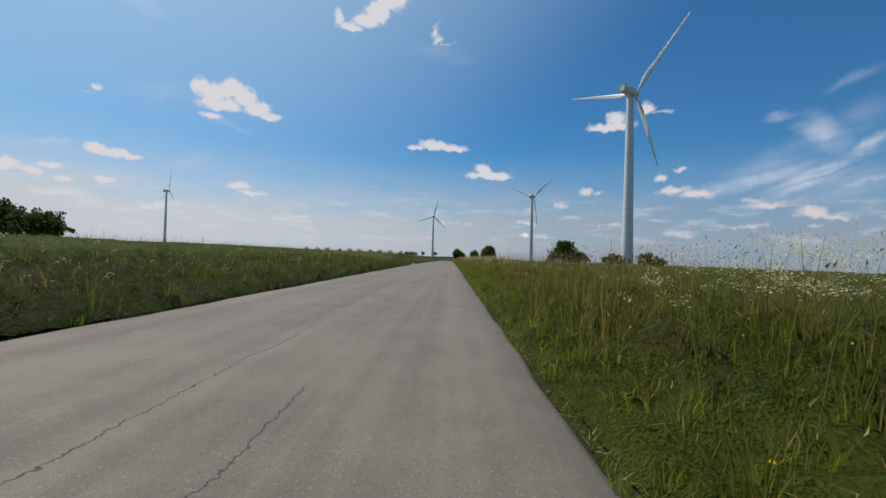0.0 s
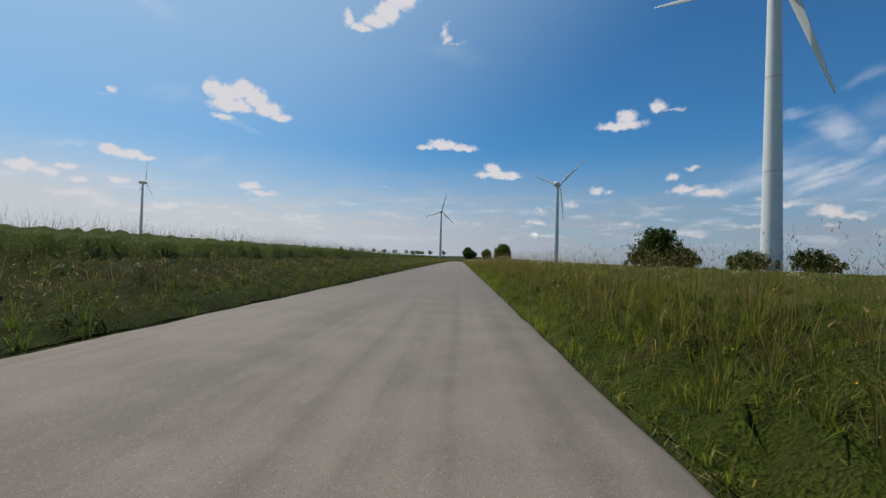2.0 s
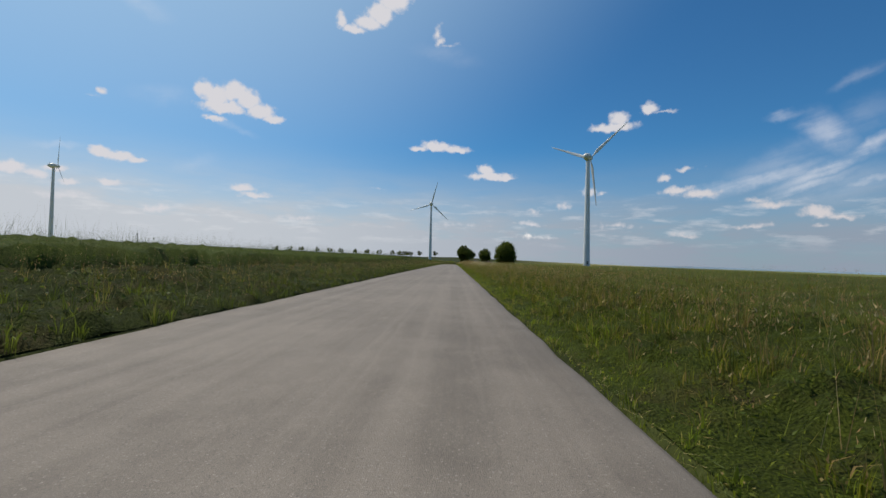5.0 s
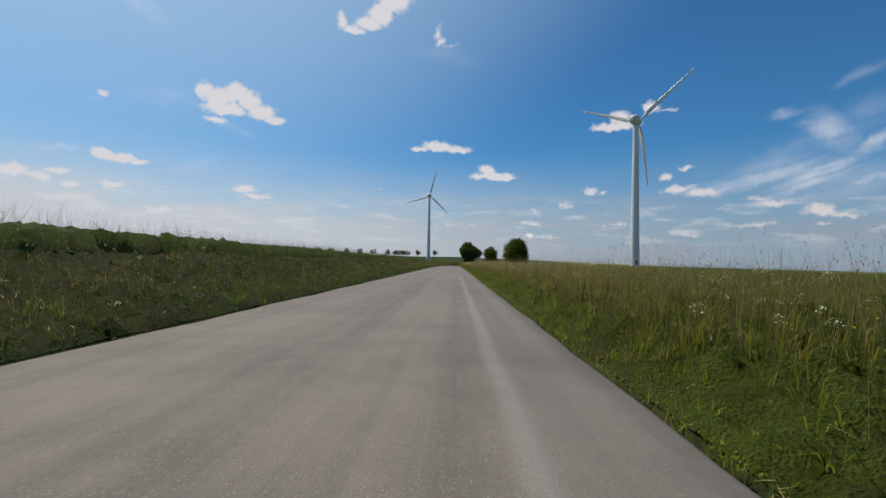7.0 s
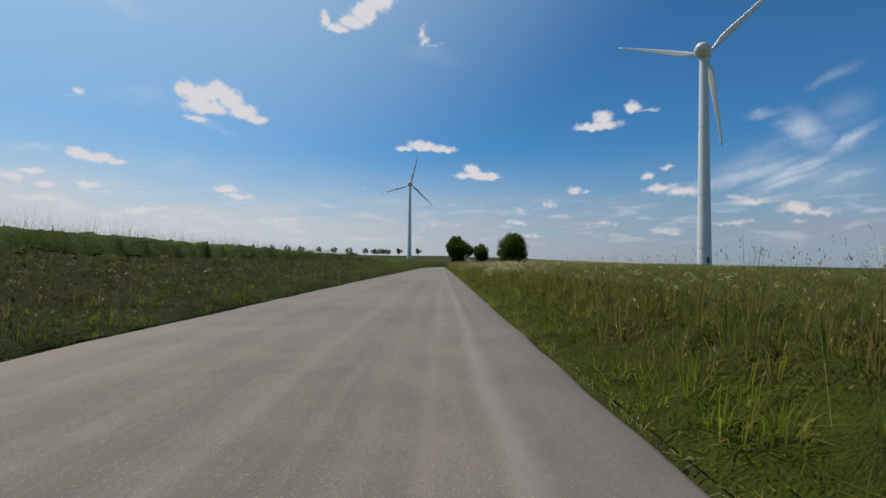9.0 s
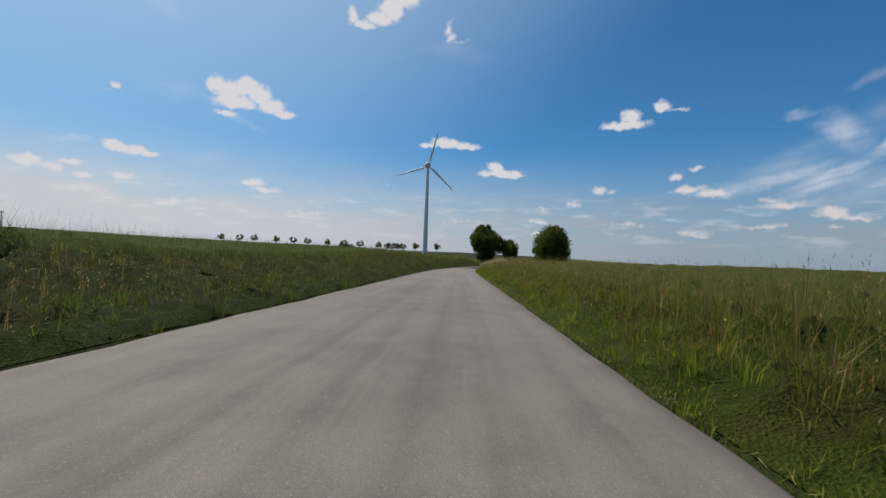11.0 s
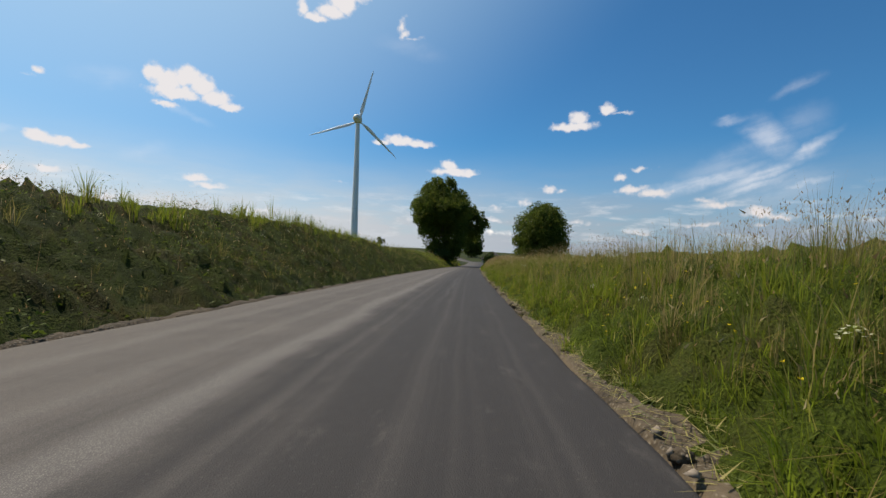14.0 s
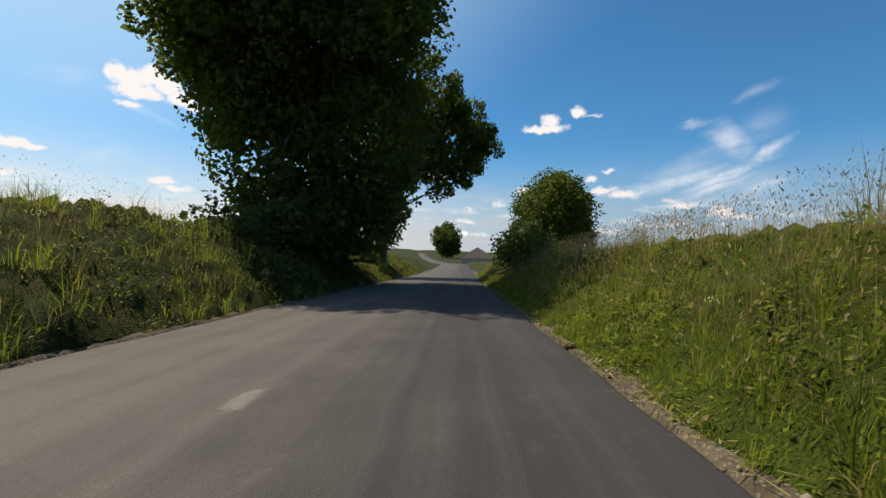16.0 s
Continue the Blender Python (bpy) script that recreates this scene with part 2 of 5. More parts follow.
def leafy(name, dark, light, dry, dry_share=0.12, through=0.45, rough=0.6, brown=0.0):
    """Blades and leaves that let some light through; each one has its own tone, and so has each clump."""
    m, n, b, out = material(name)
    geo = n.node("ShaderNodeNewGeometry")
    r = geo.outputs["Random Per Island"]
    pos = geo.outputs["Position"]
    ground_pos = n.vec("MULTIPLY", pos, (1.0, 1.0, 0.25))
    patch = n.span(n.noise(ground_pos, 0.45, 4.0, 0.6), 0.34, 0.66)
    clump = n.span(n.noise(ground_pos, 2.4, 3.0, 0.55), 0.34, 0.66)
    f = n.math("ADD", n.math("MULTIPLY", r, 0.38), n.math("ADD", n.math("MULTIPLY", patch, 0.28), n.math("MULTIPLY", clump, 0.34)))
    c = n.mix(f, dark, light)
    c = n.mix(n.math("MULTIPLY", n.span(n.noise(ground_pos, 0.75, 4.0, 0.65), 0.50, 0.66), brown), c, (0.085, 0.058, 0.022))
    pick = n.math("FRACT", n.math("MULTIPLY", r, 37.3))
    drier = n.math("ADD", dry_share, n.math("MULTIPLY", n.math("SUBTRACT", n.noise(ground_pos, 0.5, 3.0), 0.5), dry_share * 3))
    c = n.mix(n.math("LESS_THAN", pick, drier), c, dry)
    n.put(b.inputs["Base Color"], c)
    b.inputs["Roughness"].default_value = rough
    b.inputs["Specular IOR Level"].default_value = 0.12
    tr = n.node("ShaderNodeBsdfTranslucent")
    n.put(tr.inputs[0], n.mix(0.35, c, [x * 1.25 for x in light]))
    k = n.node("ShaderNodeMixShader")
    k.inputs[0].default_value = through
    n.t.links.new(b.outputs[0], k.inputs[1])
    n.t.links.new(tr.outputs[0], k.inputs[2])
    n.t.links.new(k.outputs[0], out.inputs[0])
    return m


def asphalt_old():
    m, n, b, _ = material("worn_asphalt")
    uv = n.node("ShaderNodeUVMap", uv_map="along").outputs[0]
    u, v, _z = n.xyz(uv)
    p = n.join(u, v, 0.0)
    grain = n.voronoi(p, 160.0)[0]
    grit = n.noise(p, 60.0, 4.0, 0.7)
    mottle = n.noise(n.vec("MULTIPLY", p, (1.0, 0.45, 1.0)), 2.6, 6.0, 0.72)
    blot = n.noise(p, 1.3, 5.0, 0.6)
    broad = n.noise(p, 0.22, 3.0)
    lanes = n.noise(n.vec("MULTIPLY", p, (2.2, 0.020, 1.0)), 1.0, 4.0, 0.6)
    thin = n.noise(n.vec("MULTIPLY", p, (7.0, 0.022, 1.0)), 1.0, 3.0, 0.6)
    f = n.math("ADD", n.math("MULTIPLY", lanes, 0.40), n.math("ADD", n.math("MULTIPLY", blot, 0.28), n.math("MULTIPLY", broad, 0.32)))
    c = n.mix(n.span(f, 0.38, 0.62), (0.118, 0.099, 0.079), (0.222, 0.191, 0.156))
    c = n.mix(n.math("MULTIPLY", n.span(thin, 0.50, 0.75), 0.28), c, (0.265, 0.233, 0.192))
    c = n.mix(n.math("MULTIPLY", n.span(grit, 0.52, 0.72), 0.5), c, (0.274, 0.242, 0.202))
    c = n.mix(n.math("MULTIPLY", n.span(mottle, 0.54, 0.70), 0.30), c, (0.300, 0.262, 0.215))
    c = n.mix(n.math("MULTIPLY", n.span(mottle, 0.44, 0.30), 0.30), c, (0.120, 0.102, 0.082))
    chips = n.voronoi(p, 55.0)
    c = n.mix(n.math("MULTIPLY", n.span(n.xyz(chips[1])[0], 0.72, 0.9), n.math("MULTIPLY", n.span(chips[0], 0.5, 0.2), 0.55)), c, (0.375, 0.343, 0.293))
    c = n.mix(n.math("MULTIPLY", n.span(n.xyz(chips[1])[1], 0.75, 0.9), n.math("MULTIPLY", n.span(chips[0], 0.5, 0.2), 0.55)), c, (0.060, 0.053, 0.046))
    c = n.mix(n.math("MULTIPLY", n.span(grain, 0.28, 0.50), 0.45), c, (0.073, 0.065, 0.057))
    wig = n.math("MULTIPLY", n.math("SUBTRACT", n.noise(n.join(v, 3.3, 0.0), 1.1, 5.0, 0.65), 0.5), 0.42)
    tiny = n.math("MULTIPLY", n.math("SUBTRACT", n.noise(p, 22.0, 2.0), 0.5), 0.05)

    def line(at, y0, y1, wide, soft, w=wig):
        d = n.math("ABSOLUTE", n.math("SUBTRACT", u, n.math("ADD", n.math("ADD", w, tiny), at)))
        return n.math("MULTIPLY", n.span(d, wide + soft, wide), n.math("MULTIPLY", n.span(v, y0, y0 + 0.3), n.span(v, y1, y1 - 0.3)))

    # long seam cracks
    for at, y0, y1, wide in ((2.68, -3.0, 6.6, 0.0035), (1.86, 1.2, 3.6, 0.003), (2.9, 116.0, 121.0, 0.003)):
        c = n.mix(n.math("MULTIPLY", line(at, y0, y1, wide, 0.007, n.math("ADD", n.math("MULTIPLY", wig, 0.5), n.math("MULTIPLY", n.math("SUBTRACT", n.noise(p, 9.0, 4.0, 0.7), 0.5), 0.10))), 0.92), c, (0.017, 0.017, 0.017))
    # a patched strip along the edge, and the pale scrape beside it
    for y0, y1, at in ((246.0, 300.0, 0.98), (318.0, 398.0, 0.78), (134.0, 142.0, 0.85), (440.0, 497.0, 0.9)):
        inside = n.math("MULTIPLY", n.span(u, at + 0.03, at - 0.02), n.math("MULTIPLY", n.span(v, y0, y0 + 0.5), n.span(v, y1, y1 - 1.0)))
        c = n.mix(n.math("MULTIPLY", inside, 0.20), c, (0.094, 0.090, 0.087))
        c = n.mix(n.math("MULTIPLY", line(at + 0.05, y0, y1, 0.02, 0.13, n.math("MULTIPLY", wig, 0.03)), 0.24), c, (0.307, 0.295, 0.275))
    # broken edge, darker with soil
    c = n.mix(n.math("MULTIPLY", n.span(n.math("ADD", u, n.math("MULTIPLY", n.math("SUBTRACT", blot, 0.5), 0.5)), 0.30, 0.0), 0.5), c, (0.103, 0.092, 0.078))
    # a stretch with a darker, blotchy tone
    c = n.mix(n.math("MULTIPLY", n.math("MULTIPLY", n.span(v, 84.0, 95.0), n.span(v, 119.0, 107.0)), n.span(blot, 0.3, 0.7, 0.40, 0.75)), c, (0.110, 0.096, 0.082))
    # soil carried onto the road by the field gate
    mud = n.math("MULTIPLY", n.math("MULTIPLY", n.span(n.noise(p, 1.7, 6.0, 0.7), 0.48, 0.66), n.span(n.math("ABSOLUTE", n.math("SUBTRACT", u, 2.0)), 2.2, 0.4)), n.math("MULTIPLY", n.span(v, 153.0, 160.0), n.span(v, 169.0, 165.0)))
    dusty = n.math("MULTIPLY", n.span(n.math("ADD", u, n.math("MULTIPLY", n.math("SUBTRACT", blot, 0.5), 1.2)), 1.35, 1.15), n.math("MULTIPLY", n.span(v, 158.5, 160.5), n.span(v, 165.5, 165.1)))
    c = n.mix(n.math("MULTIPLY", dusty, 0.5), c, (0.300, 0.262, 0.200))
    c = n.mix(n.math("MULTIPLY", mud, 0.55), c, (0.265, 0.229, 0.151))
    c = n.mix(n.math("MULTIPLY", n.span(v, 400.0, 486.0), n.math("MULTIPLY", n.span(lanes, 0.25, 0.75), 0.38)), c, (0.283, 0.268, 0.225))
    n.put(b.inputs["Base Color"], c)
    b.inputs["Roughness"].default_value = 0.82
    bumped(n, b, n.math("ADD", grain, n.math("MULTIPLY", grit, 0.6)), 0.45, 0.006)
    return m


def asphalt_new():
    m, n, b, _ = material("fresh_asphalt")
    u, v, _z = n.xyz(n.node("ShaderNodeUVMap", uv_map="along").outputs[0])
    p = n.join(u, v, 0.0)
    grain = n.voronoi(p, 130.0)[0]
    mottle = n.noise(n.vec("MULTIPLY", p, (1.0, 0.4, 1.0)), 3.0, 6.0, 0.72)
    blot = n.noise(p, 0.9, 5.0, 0.6)
    lanes = n.noise(n.vec("MULTIPLY", p, (1.7, 0.016, 1.0)), 1.0, 4.0, 0.6)
    thin = n.noise(n.vec("MULTIPLY", p, (5.0, 0.012, 1.0)), 1.0, 3.0, 0.6)
    f = n.math("ADD", n.math("MULTIPLY", lanes, 0.5), n.math("ADD", n.math("MULTIPLY", blot, 0.3), n.math("MULTIPLY", n.span(u, 0.3, 4.4, -0.16, 0.25), n.span(v, 605.0, 565.0, 0.50, 1.0))))
    f = n.math("ADD", f, n.span(v, 570.0, 604.0, 0.03, 0.09))
    c = n.mix(n.span(f, 0.36, 0.74), (0.032, 0.028, 0.027), (0.136, 0.117, 0.102))
    c = n.mix(n.math("MULTIPLY", n.span(thin, 0.45, 0.80), 0.22), c, (0.190, 0.167, 0.149))
    drift = n.math("MULTIPLY", n.math("SUBTRACT", n.noise(n.join(v, 7.7, 0.0), 0.10, 3.0), 0.5), 0.55)
    rough_u = n.math("ADD", n.math("SUBTRACT", u, drift), n.math("MULTIPLY", n.math("SUBTRACT", blot, 0.5), 0.35))

    def dusty(at, half, y0, y1):
        along = n.math("MULTIPLY", n.span(v, y0 - 9.0, y0 + 9.0), n.span(v, y1 + 18.0, y1 - 18.0))
        return n.math("MULTIPLY", n.span(n.math("ABSOLUTE", n.math("SUBTRACT", rough_u, at)), half, 0.02), along)

    for at, half, y0, y1, k in ((2.98, 0.28, 480.0, 578.0, 0.55), (3.75, 0.20, 480.0, 562.0, 0.25), (1.68, 0.10, 540.0, 548.0, 0.35), (1.08, 0.07, 566.0, 576.0, 0.35), (4.8, 0.25, 480.0, 545.0, 0.25)):
        c = n.mix(n.math("MULTIPLY", dusty(at, half, y0, y1), k), c, (0.245, 0.225, 0.207))
    near = n.math("ADD", n.span(v, 498.0, 507.0, 1.0, 0.0), n.math("MULTIPLY", n.math("SUBTRACT", n.noise(n.vec("MULTIPLY", p, (1.6, 0.5, 1.0)), 1.0, 5.0, 0.7), 0.5), 1.3))
    c = n.mix(n.math("MULTIPLY", n.span(near, 0.55, 1.15), n.span(u, 0.2, 2.0, 0.35, 1.0)), c, (0.255, 0.225, 0.191))
    c = n.mix(n.math("MULTIPLY", n.span(rough_u, 0.75, 0.1), 0.45), c, (0.044, 0.038, 0.036))
    c = n.mix(n.math("MULTIPLY", n.span(mottle, 0.55, 0.70), 0.22), c, (0.196, 0.172, 0.151))
    c = n.mix(n.math("MULTIPLY", n.span(mottle, 0.44, 0.30), 0.30), c, (0.049, 0.043, 0.039))
    chips = n.voronoi(p, 48.0)
    c = n.mix(n.math("MULTIPLY", n.span(n.xyz(chips[1])[0], 0.86, 0.95), n.math("MULTIPLY", n.span(chips[0], 0.45, 0.2), 0.16)), c, (0.255, 0.235, 0.212))
    # scraped pale marks
    torn = n.math("MULTIPLY", n.math("SUBTRACT", n.noise(p, 12.0, 5.0, 0.75), 0.5), 2.2)
    for at, y in ((2.93, 604.0), (3.0, 584.4), (2.8, 593.6)):
        d = n.vec("LENGTH", n.vec("MULTIPLY", n.vec("SUBTRACT", p, (at, y, 0.0)), (9.5, 3.0, 0.0)), out=1)
        c = n.mix(n.math("MULTIPLY", n.span(n.math("ADD", d, torn), 1.0, 0.55), 0.55), c, (0.311, 0.277, 0.237))
    c = n.mix(n.math("MULTIPLY", n.span(grain, 0.25, 0.5), 0.5), c, (0.025, 0.025, 0.025))
    n.put(b.inputs["Base Color"], c)
    b.inputs["Roughness"].default_value = 0.85
    b.inputs["Specular IOR Level"].default_value = 0.3
    bumped(n, b, grain, 0.5, 0.006)
    return m


def soil(name, a, c2, stones=0.35):
    m, n, b, _ = material(name)
    p = n.node("ShaderNodeNewGeometry").outputs["Position"]
    f = n.math("ADD", n.math("MULTIPLY", n.noise(p, 1.6, 6.0, 0.65), 0.6), n.math("MULTIPLY", n.noise(p, 14.0, 4.0, 0.7), 0.4))
    c = n.mix(n.span(f, 0.35, 0.65), a, c2)
    vo = n.voronoi(p, 24.0)
    c = n.mix(n.math("MULTIPLY", n.span(vo[0], 0.34, 0.22), stones), c, (0.26, 0.22, 0.165))
    n.put(b.inputs["Base Color"], c)
    b.inputs["Roughness"].default_value = 0.95
    bumped(n, b, n.math("ADD", f, n.math("MULTIPLY", vo[0], -0.5)), 0.8, 0.04)
    return m


def meadow_ground():
    m, n, b, _ = material("meadow_ground")
    p = n.node("ShaderNodeNewGeometry").outputs["Position"]
    near = n.math("ADD", n.math("MULTIPLY", n.noise(p, 0.5, 5.0, 0.6), 0.5), n.math("MULTIPLY", n.noise(p, 7.0, 5.0, 0.7), 0.5))
    c = n.mix(n.span(near, 0.35, 0.65), (0.014, 0.020, 0.005), (0.044, 0.054, 0.014))
    field = n.voronoi(n.vec("MULTIPLY", p, (0.0016, 0.0034, 0.0)), 1.0)[1]
    tone = n.xyz(field)[0]
    far = n.mix(tone, (0.070, 0.105, 0.030), (0.215, 0.200, 0.075))
    away = n.span(n.math("ABSOLUTE", n.xyz(p)[0]), 60.0, 260.0)
    c = n.mix(away, c, far)
    n.put(b.inputs["Base Color"], c)
    b.inputs["Roughness"].default_value = 0.95
    b.inputs["Specular IOR Level"].default_value = 0.1
    bumped(n, b, near, 0.9, 0.12)
    return m


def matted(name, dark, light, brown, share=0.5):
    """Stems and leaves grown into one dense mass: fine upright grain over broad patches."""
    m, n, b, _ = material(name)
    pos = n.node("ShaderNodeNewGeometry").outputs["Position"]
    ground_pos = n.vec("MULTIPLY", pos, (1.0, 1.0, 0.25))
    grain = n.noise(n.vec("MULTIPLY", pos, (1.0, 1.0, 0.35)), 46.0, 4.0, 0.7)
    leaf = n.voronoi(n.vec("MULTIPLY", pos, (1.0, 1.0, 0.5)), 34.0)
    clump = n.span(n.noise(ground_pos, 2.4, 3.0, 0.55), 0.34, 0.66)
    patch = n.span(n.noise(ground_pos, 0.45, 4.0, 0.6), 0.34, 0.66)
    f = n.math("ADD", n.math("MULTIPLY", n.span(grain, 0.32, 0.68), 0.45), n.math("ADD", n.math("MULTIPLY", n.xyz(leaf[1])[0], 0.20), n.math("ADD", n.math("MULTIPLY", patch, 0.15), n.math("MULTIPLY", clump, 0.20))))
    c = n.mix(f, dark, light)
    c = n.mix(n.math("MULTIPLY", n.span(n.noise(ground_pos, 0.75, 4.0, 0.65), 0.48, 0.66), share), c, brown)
    n.put(b.inputs["Base Color"], c)
    b.inputs["Roughness"].default_value = 0.9
    b.inputs["Specular IOR Level"].default_value = 0.08
    bumped(n, b, n.math("ADD", grain, n.math("MULTIPLY", leaf[0], 0.8)), 1.0, 0.06)
    return m


def barked():
    m, n, b, _ = material("bark")
    p = n.node("ShaderNodeTexCoord").outputs["Object"]
    f = n.noise(n.vec("MULTIPLY", p, (3.0, 3.0, 0.6)), 3.0, 6.0, 0.7)
    n.put(b.inputs["Base Color"], n.mix(n.span(f, 0.35, 0.65), (0.045, 0.036, 0.027), (0.15, 0.125, 0.098)))
    b.inputs["Roughness"].default_value = 0.95
    bumped(n, b, f, 1.0, 0.06)
    return m


def striped():
    """Red and white slanting stripes of a road works board."""
    m, n, b, _ = material("striped_board")
    p = n.xyz(n.node("ShaderNodeTexCoord").outputs["Object"])
    s = n.math("FRACT", n.math("MULTIPLY", n.math("ADD", n.math("SUBTRACT", p[2], p[0]), 0.10), 2.05))
    dirt = n.noise(n.node("ShaderNodeTexCoord").outputs["Object"], 14.0, 5.0)
    c = n.mix(n.math("LESS_THAN", s, 0.5), (0.60, 0.58, 0.55), (0.33, 0.040, 0.032))
    n.put(b.inputs["Base Color"], n.mix(n.math("MULTIPLY", n.span(dirt, 0.45, 0.7), 0.4), c, (0.22, 0.19, 0.15)))
    b.inputs["Roughness"].default_value = 0.45
    return m


M_OLD, M_NEW = asphalt_old(), asphalt_new()
M_GROUND = meadow_ground()
M_SOIL = soil("bare_soil", (0.034, 0.024, 0.013), (0.105, 0.078, 0.046))
M_STONY = soil("stony_soil", (0.046, 0.034, 0.019), (0.150, 0.115, 0.070), 0.30)
M_HEAP = soil("broken_clods", (0.052, 0.038, 0.023), (0.160, 0.122, 0.078), 0.3)
M_GRAVEL = soil("pale_gravel", (0.105, 0.088, 0.064), (0.245, 0.212, 0.160), 0.7)
M_GRASS = leafy("meadow_grass", (0.017, 0.027, 0.003), (0.205, 0.229, 0.022), (0.264, 0.185, 0.066), 0.22, 0.50, brown=0.75)
M_TALL = leafy("tall_grass", (0.025, 0.028, 0.005), (0.241, 0.233, 0.042), (0.264, 0.172, 0.075), 0.42, 0.50, brown=0.85)
M_FRESH = leafy("fresh_grass", (0.019, 0.035, 0.003), (0.251, 0.316, 0.030), (0.317, 0.238, 0.088), 0.15, 0.55, brown=0.4)
M_RIPE = leafy("ripening_grass", (0.063, 0.066, 0.011), (0.290, 0.271, 0.068), (0.370, 0.264, 0.123), 0.46, 0.50, brown=0.35)
M_BANK = leafy("bank_grass", (0.014, 0.025, 0.004), (0.168, 0.222, 0.026), (0.17, 0.14, 0.055), 0.10, 0.38, brown=0.35)
M_BANKTALL = leafy("bank_tall_grass", (0.024, 0.030, 0.006), (0.207, 0.207, 0.040), (0.27, 0.20, 0.08), 0.28, 0.45, brown=0.7)
M_EDGE = leafy("edge_grass", (0.022, 0.038, 0.003), (0.245, 0.286, 0.031), (0.246, 0.194, 0.070), 0.10)
M_CROP = leafy("green_crop", (0.017, 0.032, 0.006), (0.070, 0.105, 0.018), (0.132, 0.114, 0.035), 0.06, 0.28)
M_HEAD = leafy("seed_heads", (0.167, 0.092, 0.040), (0.352, 0.246, 0.106), (0.422, 0.352, 0.185), 0.25, 0.60)
M_STRAW = leafy("cut_straw", (0.176, 0.150, 0.053), (0.334, 0.290, 0.114), (0.123, 0.150, 0.044), 0.3, 0.2)
M_UMBEL = leafy("white_umbels", (0.46, 0.46, 0.27), (0.72, 0.71, 0.50), (0.36, 0.40, 0.17), 0.25, 0.3)
M_YELLOW = leafy("yellow_petals", (0.62, 0.45, 0.02), (0.80, 0.62, 0.03), (0.70, 0.55, 0.05), 0.1, 0.3)
M_LEAF = leafy("maple_leaves", (0.028, 0.046, 0.009), (0.125, 0.165, 0.027), (0.15, 0.14, 0.028), 0.08, 0.50)
M_LEAF2 = leafy("shrub_leaves", (0.026, 0.048, 0.011), (0.084, 0.123, 0.026), (0.132, 0.141, 0.044), 0.06, 0.32)
M_WEED = leafy("weed_leaves", (0.013, 0.024, 0.004), (0.138, 0.188, 0.027), (0.11, 0.10, 0.03), 0.08, 0.34, brown=0.3)
# verge and bank mats: near-black tones put the shade between blades into the colour
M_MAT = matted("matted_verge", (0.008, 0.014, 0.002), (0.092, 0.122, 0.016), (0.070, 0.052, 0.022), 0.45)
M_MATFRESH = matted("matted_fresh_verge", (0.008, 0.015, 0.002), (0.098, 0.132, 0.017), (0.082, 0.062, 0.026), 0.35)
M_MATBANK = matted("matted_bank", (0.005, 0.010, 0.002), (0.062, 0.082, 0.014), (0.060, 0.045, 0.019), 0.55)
M_MEADOW = matted("meadow_canopy", (0.020, 0.032, 0.005), (0.125, 0.145, 0.026), (0.115, 0.085, 0.034), 0.5)
M_MATCROP = matted("crop_canopy", (0.022, 0.040, 0.006), (0.110, 0.145, 0.028), (0.085, 0.085, 0.025), 0.25)
M_BARK = barked()
M_TOWER = plain("white_tower_paint", (0.62, 0.65, 0.66), 0.45, 0.0, 0.05, 0.15)
M_BLADE = plain("white_blade_paint", (0.60, 0.62, 0.61), 0.40, 0.0, 0.06, 0.3)
M_NACELLE = plain("pale_nacelle_paint", (0.62, 0.62, 0.57), 0.45, 0.0, 0.07, 0.5)
M_FLANGE = plain("grey_flange_paint", (0.40, 0.42, 0.43), 0.5)
M_DARK = plain("dark_metal", (0.05, 0.05, 0.05), 0.5, 0.3)
M_RUBBER = plain("recycled_rubber", (0.11, 0.105, 0.098), 0.9, 0.0, 0.3, 14.0)
M_STRIPES = striped()
M_RIM = plain("white_plastic", (0.66, 0.65, 0.62), 0.5, 0.0, 0.12, 12.0)
M_PLATE = plain("dark_blue_plate", (0.03, 0.05, 0.12), 0.5)
M_ROOF = plain("dark_roof_tiles", (0.075, 0.062, 0.058), 0.8, 0.0, 0.25, 2.0)
M_RENDER = plain("pale_house_render", (0.45, 0.42, 0.37), 0.9)
M_STONE = plain("field_stone", (0.22, 0.18, 0.135), 0.9, 0.0, 0.3, 9.0)
M_ORANGE = plain("orange_foil", (0.78, 0.30, 0.03), 0.35, 0.0, 0.3, 30.0)
M_CLOD = plain("dry_mud", (0.075, 0.055, 0.038), 0.95, 0.0, 0.3, 20.0)
# the blue of distant haze is painted into the hills' base colour
M_RIDGE = plain("painted_haze_blue", (0.20, 0.29, 0.38), 1.0, 0.0, 0.12, 0.002)


# ------------------------------------------------------------ lie of the land
def smooth_table(knots, step=2.0, lo=-80.0, hi=1600.0, wide=9):
    ys = np.arange(lo, hi, step)
    v = np.interp(ys, [k[0] for k in knots], [k[1] for k in knots])
    pad = np.pad(v, wide, mode="edge")
    v = np.convolve(pad, np.ones(2 * wide + 1) / (2 * wide + 1), "valid")
    return lambda y: np.interp(y, ys, v)


